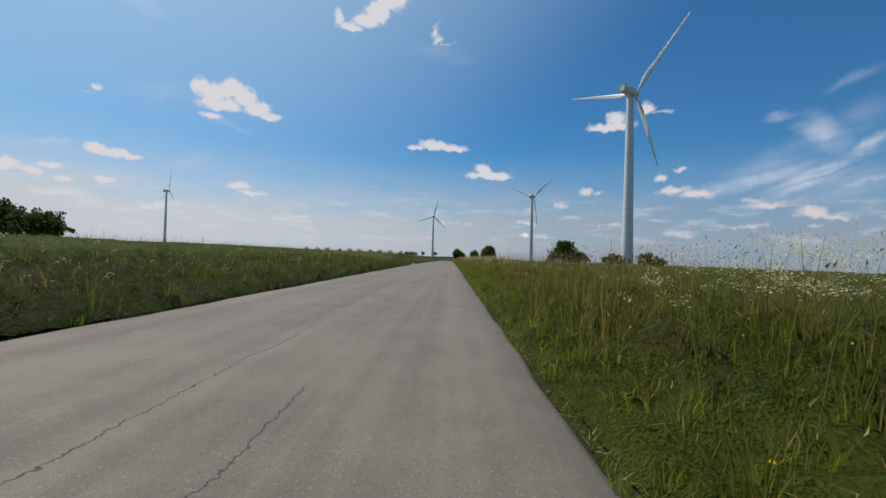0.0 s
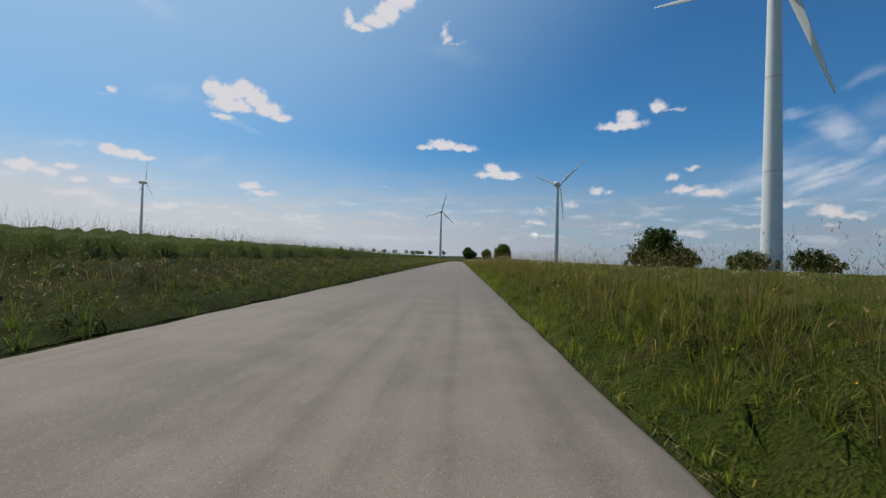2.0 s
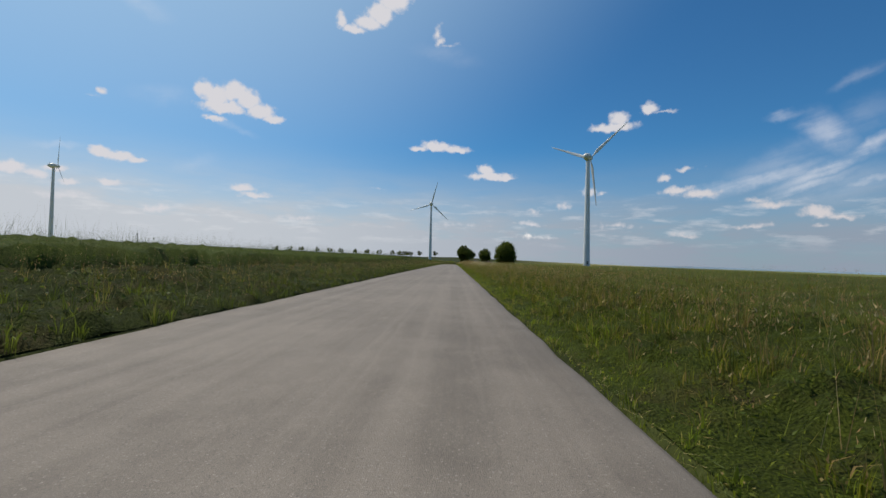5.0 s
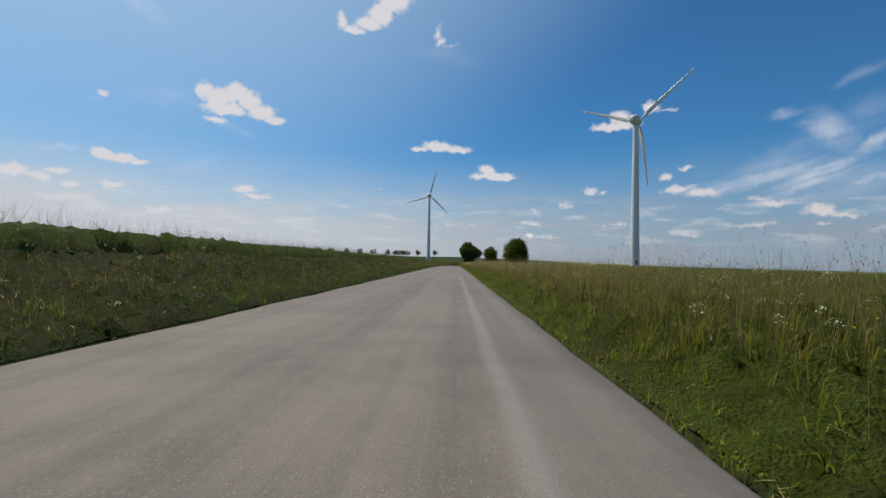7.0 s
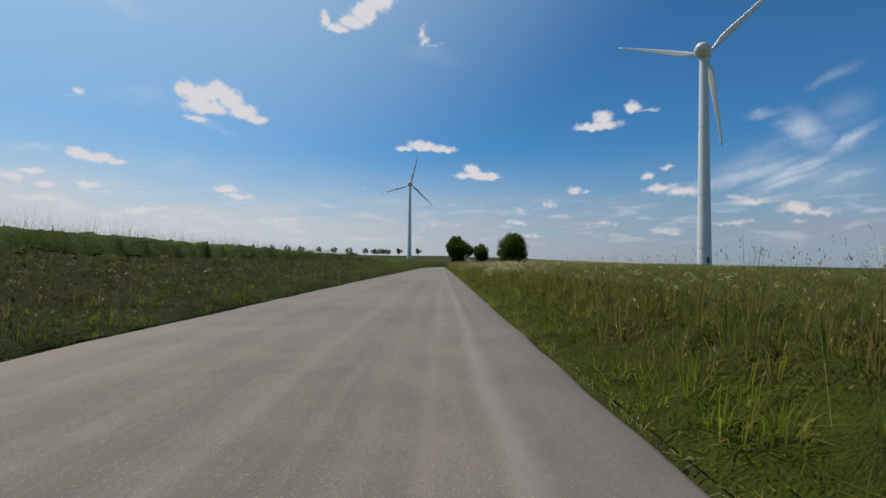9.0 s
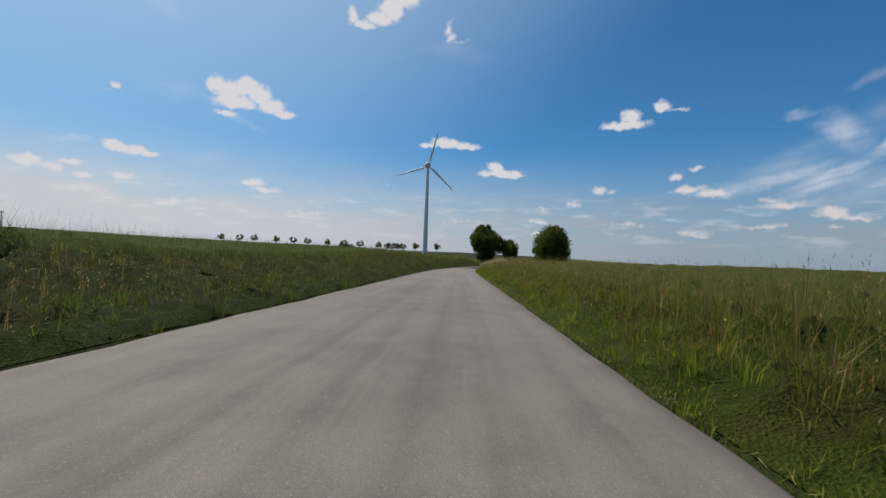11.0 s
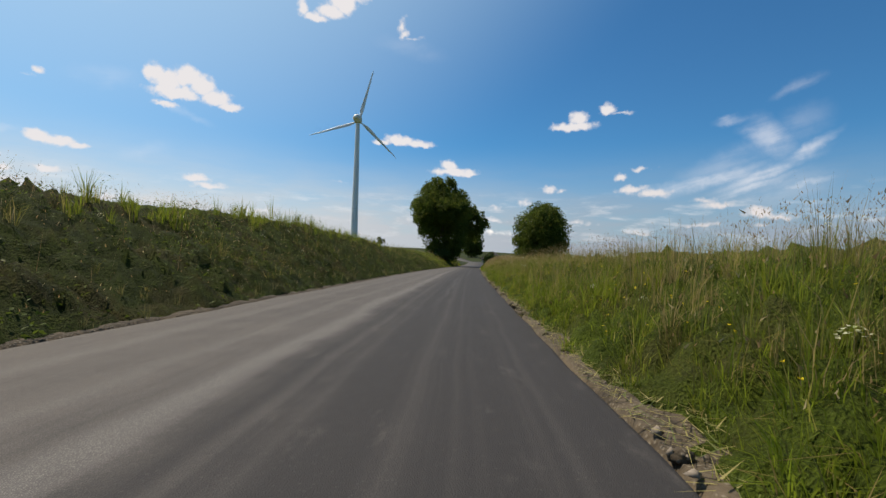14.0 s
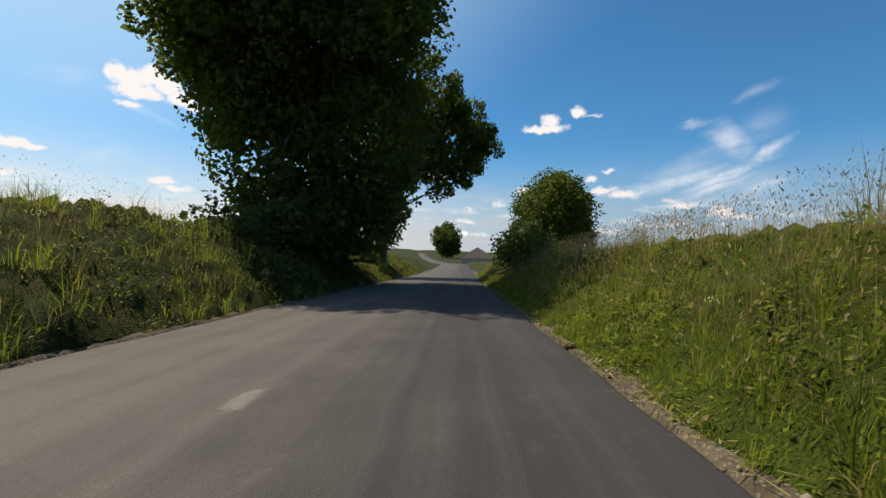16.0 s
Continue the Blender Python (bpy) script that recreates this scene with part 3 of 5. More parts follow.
right_edge = smooth_table([(-80, 0.78), (236, 0.79), (256, 0.83), (392, 0.82), (430, 0.76), (462, 0.76), (474, 0.9), (490, 1.85), (509, 3.34), (527, 5.2), (546, 7.4), (565, 9.8), (584, 12.45),
                           (602, 15.0), (620, 17.7), (640, 21.0), (660, 24.4), (700, 30.5), (760, 35.0), (900, 38.0), (1600, 60.0)], wide=5)
width = smooth_table([(-80, 5.7), (50, 5.65), (85, 5.5), (236, 5.7), (256, 5.75), (300, 5.71), (365, 5.74), (390, 5.46), (430, 5.42), (470, 5.42), (490, 5.5), (505, 5.68), (700, 5.64), (1600, 5.6)], wide=6)
road_z = smooth_table([(-80, -0.1), (0, 0.0), (25, 0.11), (50, 0.19), (75, 0.22), (125, 0.18), (175, 0.07), (225, -0.07), (275, -0.27),
                       (325, -0.49), (350, -0.63), (375, -0.82), (400, -1.05), (425, -1.34), (450, -1.65), (475, -2.0), (500, -2.37),
                       (525, -2.65), (550, -2.92), (575, -3.23), (600, -3.6), (625, -4.0), (650, -4.25), (700, -3.85), (722, -3.95), (770, -4.6),
                       (870, -2.6), (1000, 4.5), (1600, 8.0)], wide=6)


def left_edge(y):
    return right_edge(y) - width(y)


def ramp(v, a, b):
    t = np.clip((v - a) / (b - a), 0, 1)
    return t * t * (3 - 2 * t)


def waves(x, y, k, seed=0):
    """A cheap, smooth unevenness between about -1 and 1."""
    s = seed * 1.7
    return (np.sin(x * k * 1.3 + y * k * 0.7 + s) + np.sin(-x * k * 0.6 + y * k * 1.9 + 2.1 * s + 1) + 0.6 * np.sin(x * k * 3.1 - y * k * 2.3 + s * 3)
            + 0.5 * np.sin(x * k * 4.7 + y * k * 5.3 + s)) / 3.1


S_LEFT = [0, 0.5, 1.5, 4, 5, 12, 40, 100, 300, 800, 3000]
S_RIGHT = [0, 0.5, 1.5, 3, 6, 12, 40, 120, 400, 1500, 4000]


def gate(y, at, half, soft):
    return 1 - ramp(np.abs(y - at), half, half + soft)


def land(x, y):
    x, y = np.asarray(x, float), np.asarray(y, float)
    sr, sl = x - right_edge(y), left_edge(y) - x
    bank = ramp(y, 425, 478) * (1 - ramp(y, 640, 700))
    zl = np.interp(sl, S_LEFT, [0, 0.0, 0.10, 0.45, 0.60, 1.0, 1.7, 2.4, 8, 14, 12]) * (1 - bank) \
        + np.interp(sl, S_LEFT, [0, 0.08, 0.70, 1.78, 1.92, 2.12, 2.5, 3.0, 8, 14, 12]) * bank
    zr = np.interp(sr, S_RIGHT, [0, -0.02, 0.06, 0.12, 0.16, 0.15, 0.0, -0.8, -5, -25, -75]) * (1 - bank) \
        + np.interp(sr, S_RIGHT, [0, 0.03, 0.30, 0.72, 1.0, 1.1, 1.2, 0.4, -4, -25, -75]) * bank
    zl = zl + 0.5 * ramp(y, 240, 285) * (1 - ramp(y, 400, 440)) * ramp(sl, 1.5, 5)
    zl = zl + 0.12 * ramp(y, 66, 90) * (1 - ramp(y, 130, 200)) * ramp(sl, 1.5, 5) + bank * (0.10 + 0.42 * gate(y, 554.0, 6.0, 12.0)) * ramp(sl, 1.0, 3.5)
    zl = zl * (1 - 0.92 * gate(y, 61.5, 4.5, 6.0) * (1 - ramp(sl, 8, 30)))
    zr = zr + bank * (0.08 + 0.45 * ramp(y, 572, 606)) * ramp(sr, 0.5, 3)
    zr = zr * (1 - 0.72 * gate(y, 569.0, 5.0, 4.0) * (1 - ramp(sr, 5, 14)))
    side = np.maximum(np.maximum(sr, sl), 0)
    z = road_z(y) / (1 + (side / 140.0) ** 2) + np.where(sl > 0, zl, 0) + np.where(sr > 0, zr, 0)
    return z + waves(x, y, 0.9, 2) * 0.05 * ramp(side, 0.4, 3) + waves(x, y, 0.05, 5) * 0.25 * ramp(side, 15, 60) - 0.03 * ramp(side, 0.0, 0.1) - 0.25 * (side <= 0)


# ------------------------------------------------------------ mesh makers
def mesh_of(name, verts, faces, mat, smooth=False):
    me = bpy.data.meshes.new(name)
    me.from_pydata([tuple(v) for v in verts], [], [tuple(f) for f in faces])
    me.materials.append(mat)
    if smooth:
        me.polygons.foreach_set("use_smooth", [True] * len(me.polygons))
    me.update()
    return me


def soup(name, verts, tris, mat):
    """A mesh from arrays of points and triangles, for grass and leaves."""
    me = bpy.data.meshes.new(name)
    me.vertices.add(len(verts))
    me.vertices.foreach_set("co", np.ascontiguousarray(verts, np.float32).ravel())
    me.loops.add(tris.size)
    me.loops.foreach_set("vertex_index", np.ascontiguousarray(tris, np.int32).ravel())
    me.polygons.add(len(tris))
    me.polygons.foreach_set("loop_start", np.arange(0, tris.size, 3, dtype=np.int32))
    me.materials.append(mat)
    me.update(calc_edges=True)
    return me


def part(name, bm, mat, parent, label="", smooth=False):
    """One bmesh as one mesh object under a thing or a part."""
    me = bpy.data.meshes.new(name)
    bm.to_mesh(me)
    bm.free()
    me.materials.append(mat)
    if smooth:
        me.polygons.foreach_set("use_smooth", [True] * len(me.polygons))
    ob = new(name, me)
    ob.parent = parent
    if label:
        ob["label"] = label
    return ob


def thing(name, at, label, category, group="", turn=0.0):
    ob = new(name)
    ob.matrix_world = pose(*at, 0, 0, turn)
    return tagged(ob, label, category, group)


def tube(bm, p, q, r0, r1, n=8, cap=False):
    p, q = Vector(p), Vector(q)
    turn = (q - p).to_track_quat("Z", "Y").to_matrix()
    rings = []
    for c, r in ((p, r0), (q, r1)):
        rings.append([bm.verts.new(c + turn @ Vector((r * math.cos(a), r * math.sin(a), 0))) for a in (2 * math.pi * k / n for k in range(n))])
    for k in range(n):
        bm.faces.new((rings[0][k], rings[0][(k + 1) % n], rings[1][(k + 1) % n], rings[1][k]))
    if cap:
        bm.faces.new(rings[1])
        bm.faces.new(rings[0][::-1])


def box(bm, lo, hi, bevel=0.0):
    r = bmesh.ops.create_cube(bm, size=1.0)
    for v in r["verts"]:
        v.co = Vector([(a + b) / 2 + c * (b - a) for a, b, c in zip(lo, hi, v.co)])
    if bevel:
        edges = list({e for v in r["verts"] for e in v.link_edges})
        bmesh.ops.bevel(bm, geom=edges, offset=bevel, segments=2, affect="EDGES")


# ------------------------------------------------------------ ground and road
def ground_sheet():
    """The whole land as one sheet, fine along the road and coarse far off."""
    off = np.array([0.0, 0.12, 0.35, 0.7, 1.1, 1.6, 2.2, 3, 4, 5, 6.5, 9, 12, 17, 25, 40, 60, 90, 130, 190, 280, 420, 650, 1000, 1600, 2600, 4700])
    ys = np.concatenate([[-4700, -2500, -1200, -600, -300, -150, -80], np.arange(-40, 700, 2.0), np.arange(700, 1040, 12.0), [1080, 1150, 1300, 1600, 2100, 2900, 3800, 4800]])
    cols = []
    for o in off[::-1]:
        cols.append(left_edge(ys) - o)
    cols.append(left_edge(ys) + 0.3)
    cols.append(right_edge(ys) - 0.3)
    for o in off:
        cols.append(right_edge(ys) + o)
    X = np.array(cols)
    Y = np.broadcast_to(ys, X.shape)
    Z = land(X, Y)
    nc, nr = X.shape
    verts = np.stack([X, Y, Z], -1).reshape(-1, 3)
    faces = [(i * nr + j, (i + 1) * nr + j, (i + 1) * nr + j + 1, i * nr + j + 1) for i in range(nc - 1) for j in range(nr - 1)]
    ob = new("ground", mesh_of("ground", verts, faces, M_GROUND, True))
    return tagged(ob, "rolling green farmland beside the road", "ground", kind="structure")


ground_sheet()


def road_strip(name, y0, y1, mat, lift, label):
    ys = np.arange(y0, y1 + 0.01, 1.0)
    us = np.array([0.0, 0.05, 0.3, 0.8, 1.5, 2.2, 3.0, 3.8, 4.5, 5.0, 5.35, 5.5])
    verts, uvs = [], []
    for y in ys:
        w, r = float(width(y)), float(right_edge(y))
        rag0 = 0.012 * math.sin(y * 1.3) + 0.018 * math.sin(y * 2.7 + 1) + 0.008 * math.sin(y * 0.21)
        rag1 = 0.03 * math.sin(y * 1.1 + 2) + 0.03 * math.sin(y * 2.9 + 3)
        z = float(road_z(y)) + lift * float(ramp(y, y0, y0 + 2.0)) + (0.004 if lift else 0.0)
        verts.append((r + rag0 + 0.05, y, z - 0.09))
        uvs.append((-0.05, y))
        for u in us:
            k = u / 5.5
            x = r + rag0 * (1 - k) - k * w - rag1 * k
            verts.append((x, y, z + 0.03 * math.sin(math.pi * k) + 0.004 * math.sin(y * 0.8 + u * 2) - (0.02 if u in (0.0, 5.5) else 0)))
            uvs.append((k * w, y))
        verts.append((r - w - rag1 - 0.05, y, z - 0.09))
        uvs.append((w + 0.05, y))
    n = len(us) + 2
    faces = [(j * n + i, (j + 1) * n + i, (j + 1) * n + i + 1, j * n + i + 1) for j in range(len(ys) - 1) for i in range(n - 1)]
    faces = [f[::-1] for f in faces]
    me = mesh_of(name, verts, faces, mat, True)
    lay = me.uv_layers.new(name="along")
    idx = np.empty(len(me.loops), np.int32)
    me.loops.foreach_get("vertex_index", idx)
    lay.data.foreach_set("uv", np.array(uvs, np.float32)[idx].ravel())
    return tagged(new(name, me), label, "road", kind="structure")


road_strip("road", -60, 498.6, M_OLD, 0.0, "worn pale grey asphalt lane with cracks and patches")
road_strip("road_resurfaced", 498, 940, M_NEW, 0.035, "freshly laid dark asphalt with dusty wheel tracks")


def drape(name, side, y0, y1, s0, s1, mat, label, lift=0.03, rough=0.03, step=0.25, ragged=0.30):
    """A ragged sheet of soil or gravel laid on the land beside the road."""
    ys, ss = np.arange(y0, y1 + step, step), np.arange(s0, s1 + step * 0.6, step * 0.6)
    Yg, Sg = np.meshgrid(ys, ss, indexing="ij")
    Xg = right_edge(Yg) + Sg if side > 0 else left_edge(Yg) - Sg
    Zg = land(Xg, Yg) + lift + rough * waves(Xg, Yg, 5.0, 3) + rough * 0.7 * waves(Xg, Yg, 13.0, 1)
    nr, nc = Xg.shape
    mid = (s0 + s1) / 2
    reach = np.abs(Sg - mid) / ((s1 - s0) / 2) + ragged * waves(Xg, Yg, 1.6, 4) + 0.5 * ragged * waves(Xg, Yg, 4.5, 9)
    ends = np.maximum((y0 + 1.2 - Yg), (Yg - (y1 - 1.2))) / 1.2 + 1.7 * ragged * waves(Xg, Yg, 1.1, 6) + ragged * waves(Xg, Yg, 3.7, 2)
    ok = (((reach < 1.0) | (Sg < mid)) & (ends < 0.9))
    verts = np.stack([Xg, Yg, Zg], -1).reshape(-1, 3)
    faces = []
    for i in range(nr - 1):
        for j in range(nc - 1):
            if ok[i, j] and ok[i + 1, j] and ok[i, j + 1] and ok[i + 1, j + 1]:
                f = (i * nc + j, i * nc + j + 1, (i + 1) * nc + j + 1, (i + 1) * nc + j)
                faces.append(f if side < 0 else f[::-1])
    return tagged(new(name, mesh_of(name, verts, faces, mat, True)), label, "verge", kind="structure")


drape("shoulder_right", 1, 497, 660, -0.05, 0.48, M_SOIL, "crumbling strip of bare soil beside new asphalt", 0.035, 0.03)
drape("shoulder_left", -1, 500, 660, -0.05, 0.35, M_SOIL, "narrow strip of bare soil beside new asphalt", 0.035, 0.025)
drape("gravel_entrance", -1, 58.0, 66.0, -0.05, 13.0, M_GRAVEL, "pale gravel field entrance joining the road", 0.06, 0.02, 0.3, 0.42)
drape("field_gateway", 1, 160.2, 166.4, -0.05, 3.9, M_STONY, "rutted bare soil at a field gateway", 0.03, 0.02, 0.22, 0.7)
drape("farm_entrance", 1, 562.5, 572, -0.05, 4.6, M_STONY, "stony soil entrance with dead grass", 0.05, 0.035, 0.22, 0.6)


# ------------------------------------------------------------ grass, crop and flowers
def blades(x, y, z, h, w, lean, fold=True):
    """Tapered blades, bent once (two triangles) or straight (one)."""
    n = len(x)
    a = rng.uniform(0, 2 * np.pi, n)
    b = a + np.pi / 2 + rng.normal(0, 0.7, n)
    ca, sa = np.cos(a) * w / 2, np.sin(a) * w / 2
    lx, ly = np.cos(b) * lean * h, np.sin(b) * lean * h
    top = z + h * np.sqrt(np.maximum(0.15, 1 - lean ** 2 * 0.6))
    if not fold:
        v = np.stack([np.stack([x - ca, y - sa, z - 0.02], -1), np.stack([x + ca, y + sa, z - 0.02], -1), np.stack([x + lx, y + ly, top], -1)], 1)
        return v.reshape(-1, 3), np.arange(3 * n).reshape(-1, 3)
    v = np.empty((n, 4, 3))
    v[:, 0] = np.stack([x, y, z - 0.03], -1)
    mx, my, mz = x + lx * 0.12, y + ly * 0.12, z + h * 0.34
    v[:, 1] = np.stack([mx + ca, my + sa, mz], -1)
    v[:, 2] = np.stack([mx - ca, my - sa, mz], -1)
    v[:, 3] = np.stack([x + lx, y + ly, top], -1)
    t = np.array([[0, 1, 2], [2, 1, 3]])
    return v.reshape(-1, 3), (t[None] + 4 * np.arange(n)[:, None, None]).reshape(-1, 3)


def stalks(x, y, z, h, head):
    """Thin stems with a loose, drooping seed head."""
    n = len(x)
    a = rng.uniform(0, 2 * np.pi, n)
    b = rng.uniform(0, 2 * np.pi, n)
    w = 0.003
    ca, sa = np.cos(a), np.sin(a)
    lx, ly = np.cos(b) * 0.16 * h, np.sin(b) * 0.16 * h
    tx, ty, tz = x + lx, y + ly, z + h
    v = np.empty((n, 12, 3))
    v[:, 0] = np.stack([x - ca * w, y - sa * w, z], -1)
    v[:, 1] = np.stack([x + ca * w, y + sa * w, z], -1)
    v[:, 2] = np.stack([tx, ty, tz], -1)
    for j in range(3):
        f = 1.0 - (0.10 + 0.30 * j) * head / h
        px, py, pz = x + lx * f, y + ly * f, z + h * f
        q = a + 2.1 * j + rng.normal(0, 0.4, n)
        r = head * rng.uniform(0.12, 0.34, n)
        k = rng.uniform(0.0022, 0.0042, n)
        v[:, 3 + 3 * j] = np.stack([px - sa * k, py + ca * k, pz], -1)
        v[:, 4 + 3 * j] = np.stack([px + np.cos(q) * r * 0.5 + sa * k, py + np.sin(q) * r * 0.5 - ca * k, pz + head * 0.16], -1)
        v[:, 5 + 3 * j] = np.stack([px + np.cos(q) * r, py + np.sin(q) * r, pz + head * rng.uniform(0.22, 0.42, n)], -1)
    t = np.arange(12).reshape(4, 3)
    return v.reshape(-1, 3), (t[None] + 12 * np.arange(n)[:, None, None]).reshape(-1, 3)


def bare(x, y, s, side):
    """Where soil or gravel keeps the grass away: 1 on bare places."""
    e = 0.12 * waves(x, y, 2.0, 8)
    if side > 0:
        a = (y > 498) & (s < 0.25 - 0.13 * ramp(y, 572, 590) + 2.2 * e) & (y < 650)
        a |= (np.abs(y - 163.2) < 2.9 + 5 * e) & (s < 3.5 + 8 * e) & (rng.uniform(0, 1, len(x)) < 1.08 - 0.10 * s + 0.25 * waves(x, y, 2.6, 3))
        a |= (np.abs(y - 567.3) < 3.4 + 6 * e) & (s < 1.7 + 7 * e) & (rng.uniform(0, 1, len(x)) < 1.0 - 0.5 * s + 0.7 * waves(x, y, 1.9, 3))
    else:
        a = (y > 500) & (s < 0.12 + 1.2 * e) & (y < 650)
        a |= (np.abs(y - 61.8) < 3.0 + 6 * e) & (s < 12.0)
    return a | (s < 0.01 + 0.5 * e)


tall_right = smooth_table([(-80, 1.1), (85, 1.12), (98, 1.3), (125, 1.28), (140, 0.85), (149, 0.5), (158, 0.5), (160, 0.45), (162, 0.26), (184, 0.34), (196, 0.7), (245, 0.85), (290, 1.0), (330, 1.04), (400, 0.95), (420, 0.95), (460, 1.08), (500, 1.08), (530, 1.05), (560, 1.0),
                           (564, 0.22), (571, 0.3), (580, 0.95), (640, 1.0), (700, 0.6)], wide=2)
tall_left = smooth_table([(-80, 0.75), (22, 0.75), (36, 1.0), (53, 1.0), (58, 0.35), (74, 0.32), (82, 0.6), (180, 0.6), (300, 0.50), (400, 0.5), (440, 0.6), (500, 0.8), (572, 0.85), (588, 1.05), (640, 1.0), (700, 0.6)], wide=2)


def scatter(n, y0, y1, s0, s1, side, power=1.0):
    y = rng.uniform(y0, y1, n)
    s = s0 + (s1 - s0) * rng.uniform(0, 1, n) ** power
    x = right_edge(y) + s if side > 0 else left_edge(y) - s
    return x, y, s


def verge(name, side, n, y0, y1, s0, s1, w0, w1, label, mat=M_GRASS, power=1.0, tall=None, clump=0.3, fold=True, cut=1.0, least=0.45):
    x, y, s = scatter(n, y0, y1, s0, s1, side, power)
    keep = ~bare(x, y, s, side)
    x, y, s = x[keep], y[keep], s[keep]
    h = (tall or (tall_right if side > 0 else tall_left))(y)
    e0 = 0.22 if side > 0 else 0.5
    h = h * (e0 + (1 - e0) * ramp(s + 0.15 * waves(x, y, 3.0, 1), 0.0, 1.1 if side > 0 else 0.6)) * (1 + clump * waves(x, y, 1.1, 3) + 0.15 * waves(x, y, 0.23, 7))
    h = h * rng.uniform(least, 1.15, len(x))
    h = h * cut
    v, t = blades(x, y, land(x, y), h, rng.uniform(w0, w1, len(x)), rng.uniform(0.1, 0.65 if fold else 0.95, len(x)), fold)
    return tagged(new(name, soup(name, v, t, mat)), label, "grass", kind="stuff")


def heads(name, side, n, y0, y1, s0, s1, label, extra=0.25):
    x, y, s = scatter(n, y0, y1, s0, s1, side)
    keep = ~bare(x, y, s, side) & (rng.uniform(0, 1, n) < 0.45 + 0.5 * waves(x, y, 0.5, 9))
    x, y, s = x[keep], y[keep], s[keep]
    h = ((tall_right if side > 0 else tall_left)(y) + extra * rng.uniform(-0.6, 1.0, len(x))) * (0.5 + 0.5 * ramp(s, 0.2, 1.2))
    v, t = stalks(x, y, land(x, y), np.maximum(h, 0.3), rng.uniform(0.06, 0.13, len(x)))
    return tagged(new(name, soup(name, v, t, M_HEAD)), label, "grass", kind="stuff")


def thicket(name, side, y0, y1, s0, s1, dy, ds, share, mat, label, tall=None, grow=1.1, e0=0.22, rough=0.16, clump=1.0, category="undergrowth"):
    """The dense lower growth as one uneven mass, below the single blades and leaves."""
    ys, ss = np.arange(y0, y1 + dy, dy), np.arange(s0, s1 + ds * 0.5, ds)
    Y, S = np.meshgrid(ys, ss, indexing="ij")
    shape = Y.shape
    Y = (Y + rng.uniform(-0.4, 0.4, shape) * dy).ravel()
    S = (S + rng.uniform(-0.4, 0.4, shape) * ds * (S > s0 + ds * 0.5)).ravel()
    X = right_edge(Y) + S if side > 0 else left_edge(Y) - S
    h = (tall or (tall_right if side > 0 else tall_left))(Y)
    h = h * (e0 + (1 - e0) * ramp(S + 0.25 * waves(X, Y, 2.2, 1), 0.0, grow)) * (1 + clump * (0.30 * waves(X, Y, 1.4, 3) + 0.22 * waves(X, Y, 0.45, 7)))
    h = h * np.maximum(0.08, share + rough * rng.normal(0, 1, len(X)))
    h = np.where(bare(X, Y, S, side), -0.02 if s0 > 0.1 else -0.05, h) * np.where(S < s0 + 0.3 * ds, 0.25, 1.0)
    v = np.stack([X, Y, land(X, Y) + h], -1)
    nr, nc = shape
    i, j = np.meshgrid(np.arange(nr - 1), np.arange(nc - 1), indexing="ij")
    q = (i * nc + j).ravel()
    t = np.concatenate([np.stack([q, q + 1, q + nc + 1], -1), np.stack([q, q + nc + 1, q + nc], -1)])
    return tagged(new(name, soup(name, v, t if side > 0 else t[:, ::-1], mat)), label, category, kind="stuff")


def tufts(name, side, n, per, y0, y1, s0, s1, w0, w1, label, mat, tall=None, power=1.0, wide=0.10, lean=(0.15, 0.95), least=0.45, grow=1.1, e0=0.22, cut=1.0, gaps=0.35, category="grass"):
    """Grass in tufts: arching blades that spring from one foot, with gaps between the tufts."""
    x, y, s = scatter(n, y0, y1, s0, s1, side, power)
    keep = ~bare(x, y, s, side) & (rng.uniform(0, 1, n) > gaps * (1.1 + 1.5 * waves(x, y, 1.3, 21)))
    x, y, s = x[keep], y[keep], s[keep]
    h = (tall or (tall_right if side > 0 else tall_left))(y) * cut
    h = h * (e0 + (1 - e0) * ramp(s + 0.25 * waves(x, y, 2.2, 1), 0.0, grow)) * (1 + 0.30 * waves(x, y, 1.4, 3) + 0.22 * waves(x, y, 0.45, 7))
    h = np.repeat(h * rng.uniform(least, 1.1, len(x)), per)
    z = np.repeat(land(x, y), per)
    a = rng.uniform(0, 2 * np.pi, len(h))
    r = wide * np.abs(rng.normal(0, 0.5, len(h)))
    x, y = np.repeat(x, per) + np.cos(a) * r, np.repeat(y, per) + np.sin(a) * r
    b = a + rng.normal(0, 0.8, len(h))
    h = h * rng.uniform(0.5, 1.1, len(h))
    q = rng.uniform(lean[0], lean[1], len(h)) ** 1.3
    w = rng.uniform(w0, w1, len(h)) / 2
    c = b + np.pi / 2 + rng.normal(0, 0.5, len(h))
    ca, sa = np.cos(c) * w, np.sin(c) * w
    ox, oy = np.cos(b) * q * h, np.sin(b) * q * h
    mz = z + h * (0.56 - 0.12 * q)
    tz = z + h * np.maximum(0.30, 1.0 - 0.62 * q)
    mx, my = x + ox * 0.30, y + oy * 0.30
    v = np.stack([np.stack([x, y, z - 0.03], -1), np.stack([mx - ca, my - sa, mz], -1), np.stack([mx + ca, my + sa, mz], -1), np.stack([x + ox, y + oy, tz], -1)], 1)
    t = np.array([[0, 2, 1], [1, 2, 3]])
    t = (t[None] + 4 * np.arange(len(h))[:, None, None]).reshape(-1, 3)
    return tagged(new(name, soup(name, v.reshape(-1, 3), t, mat)), label, category, kind="stuff")


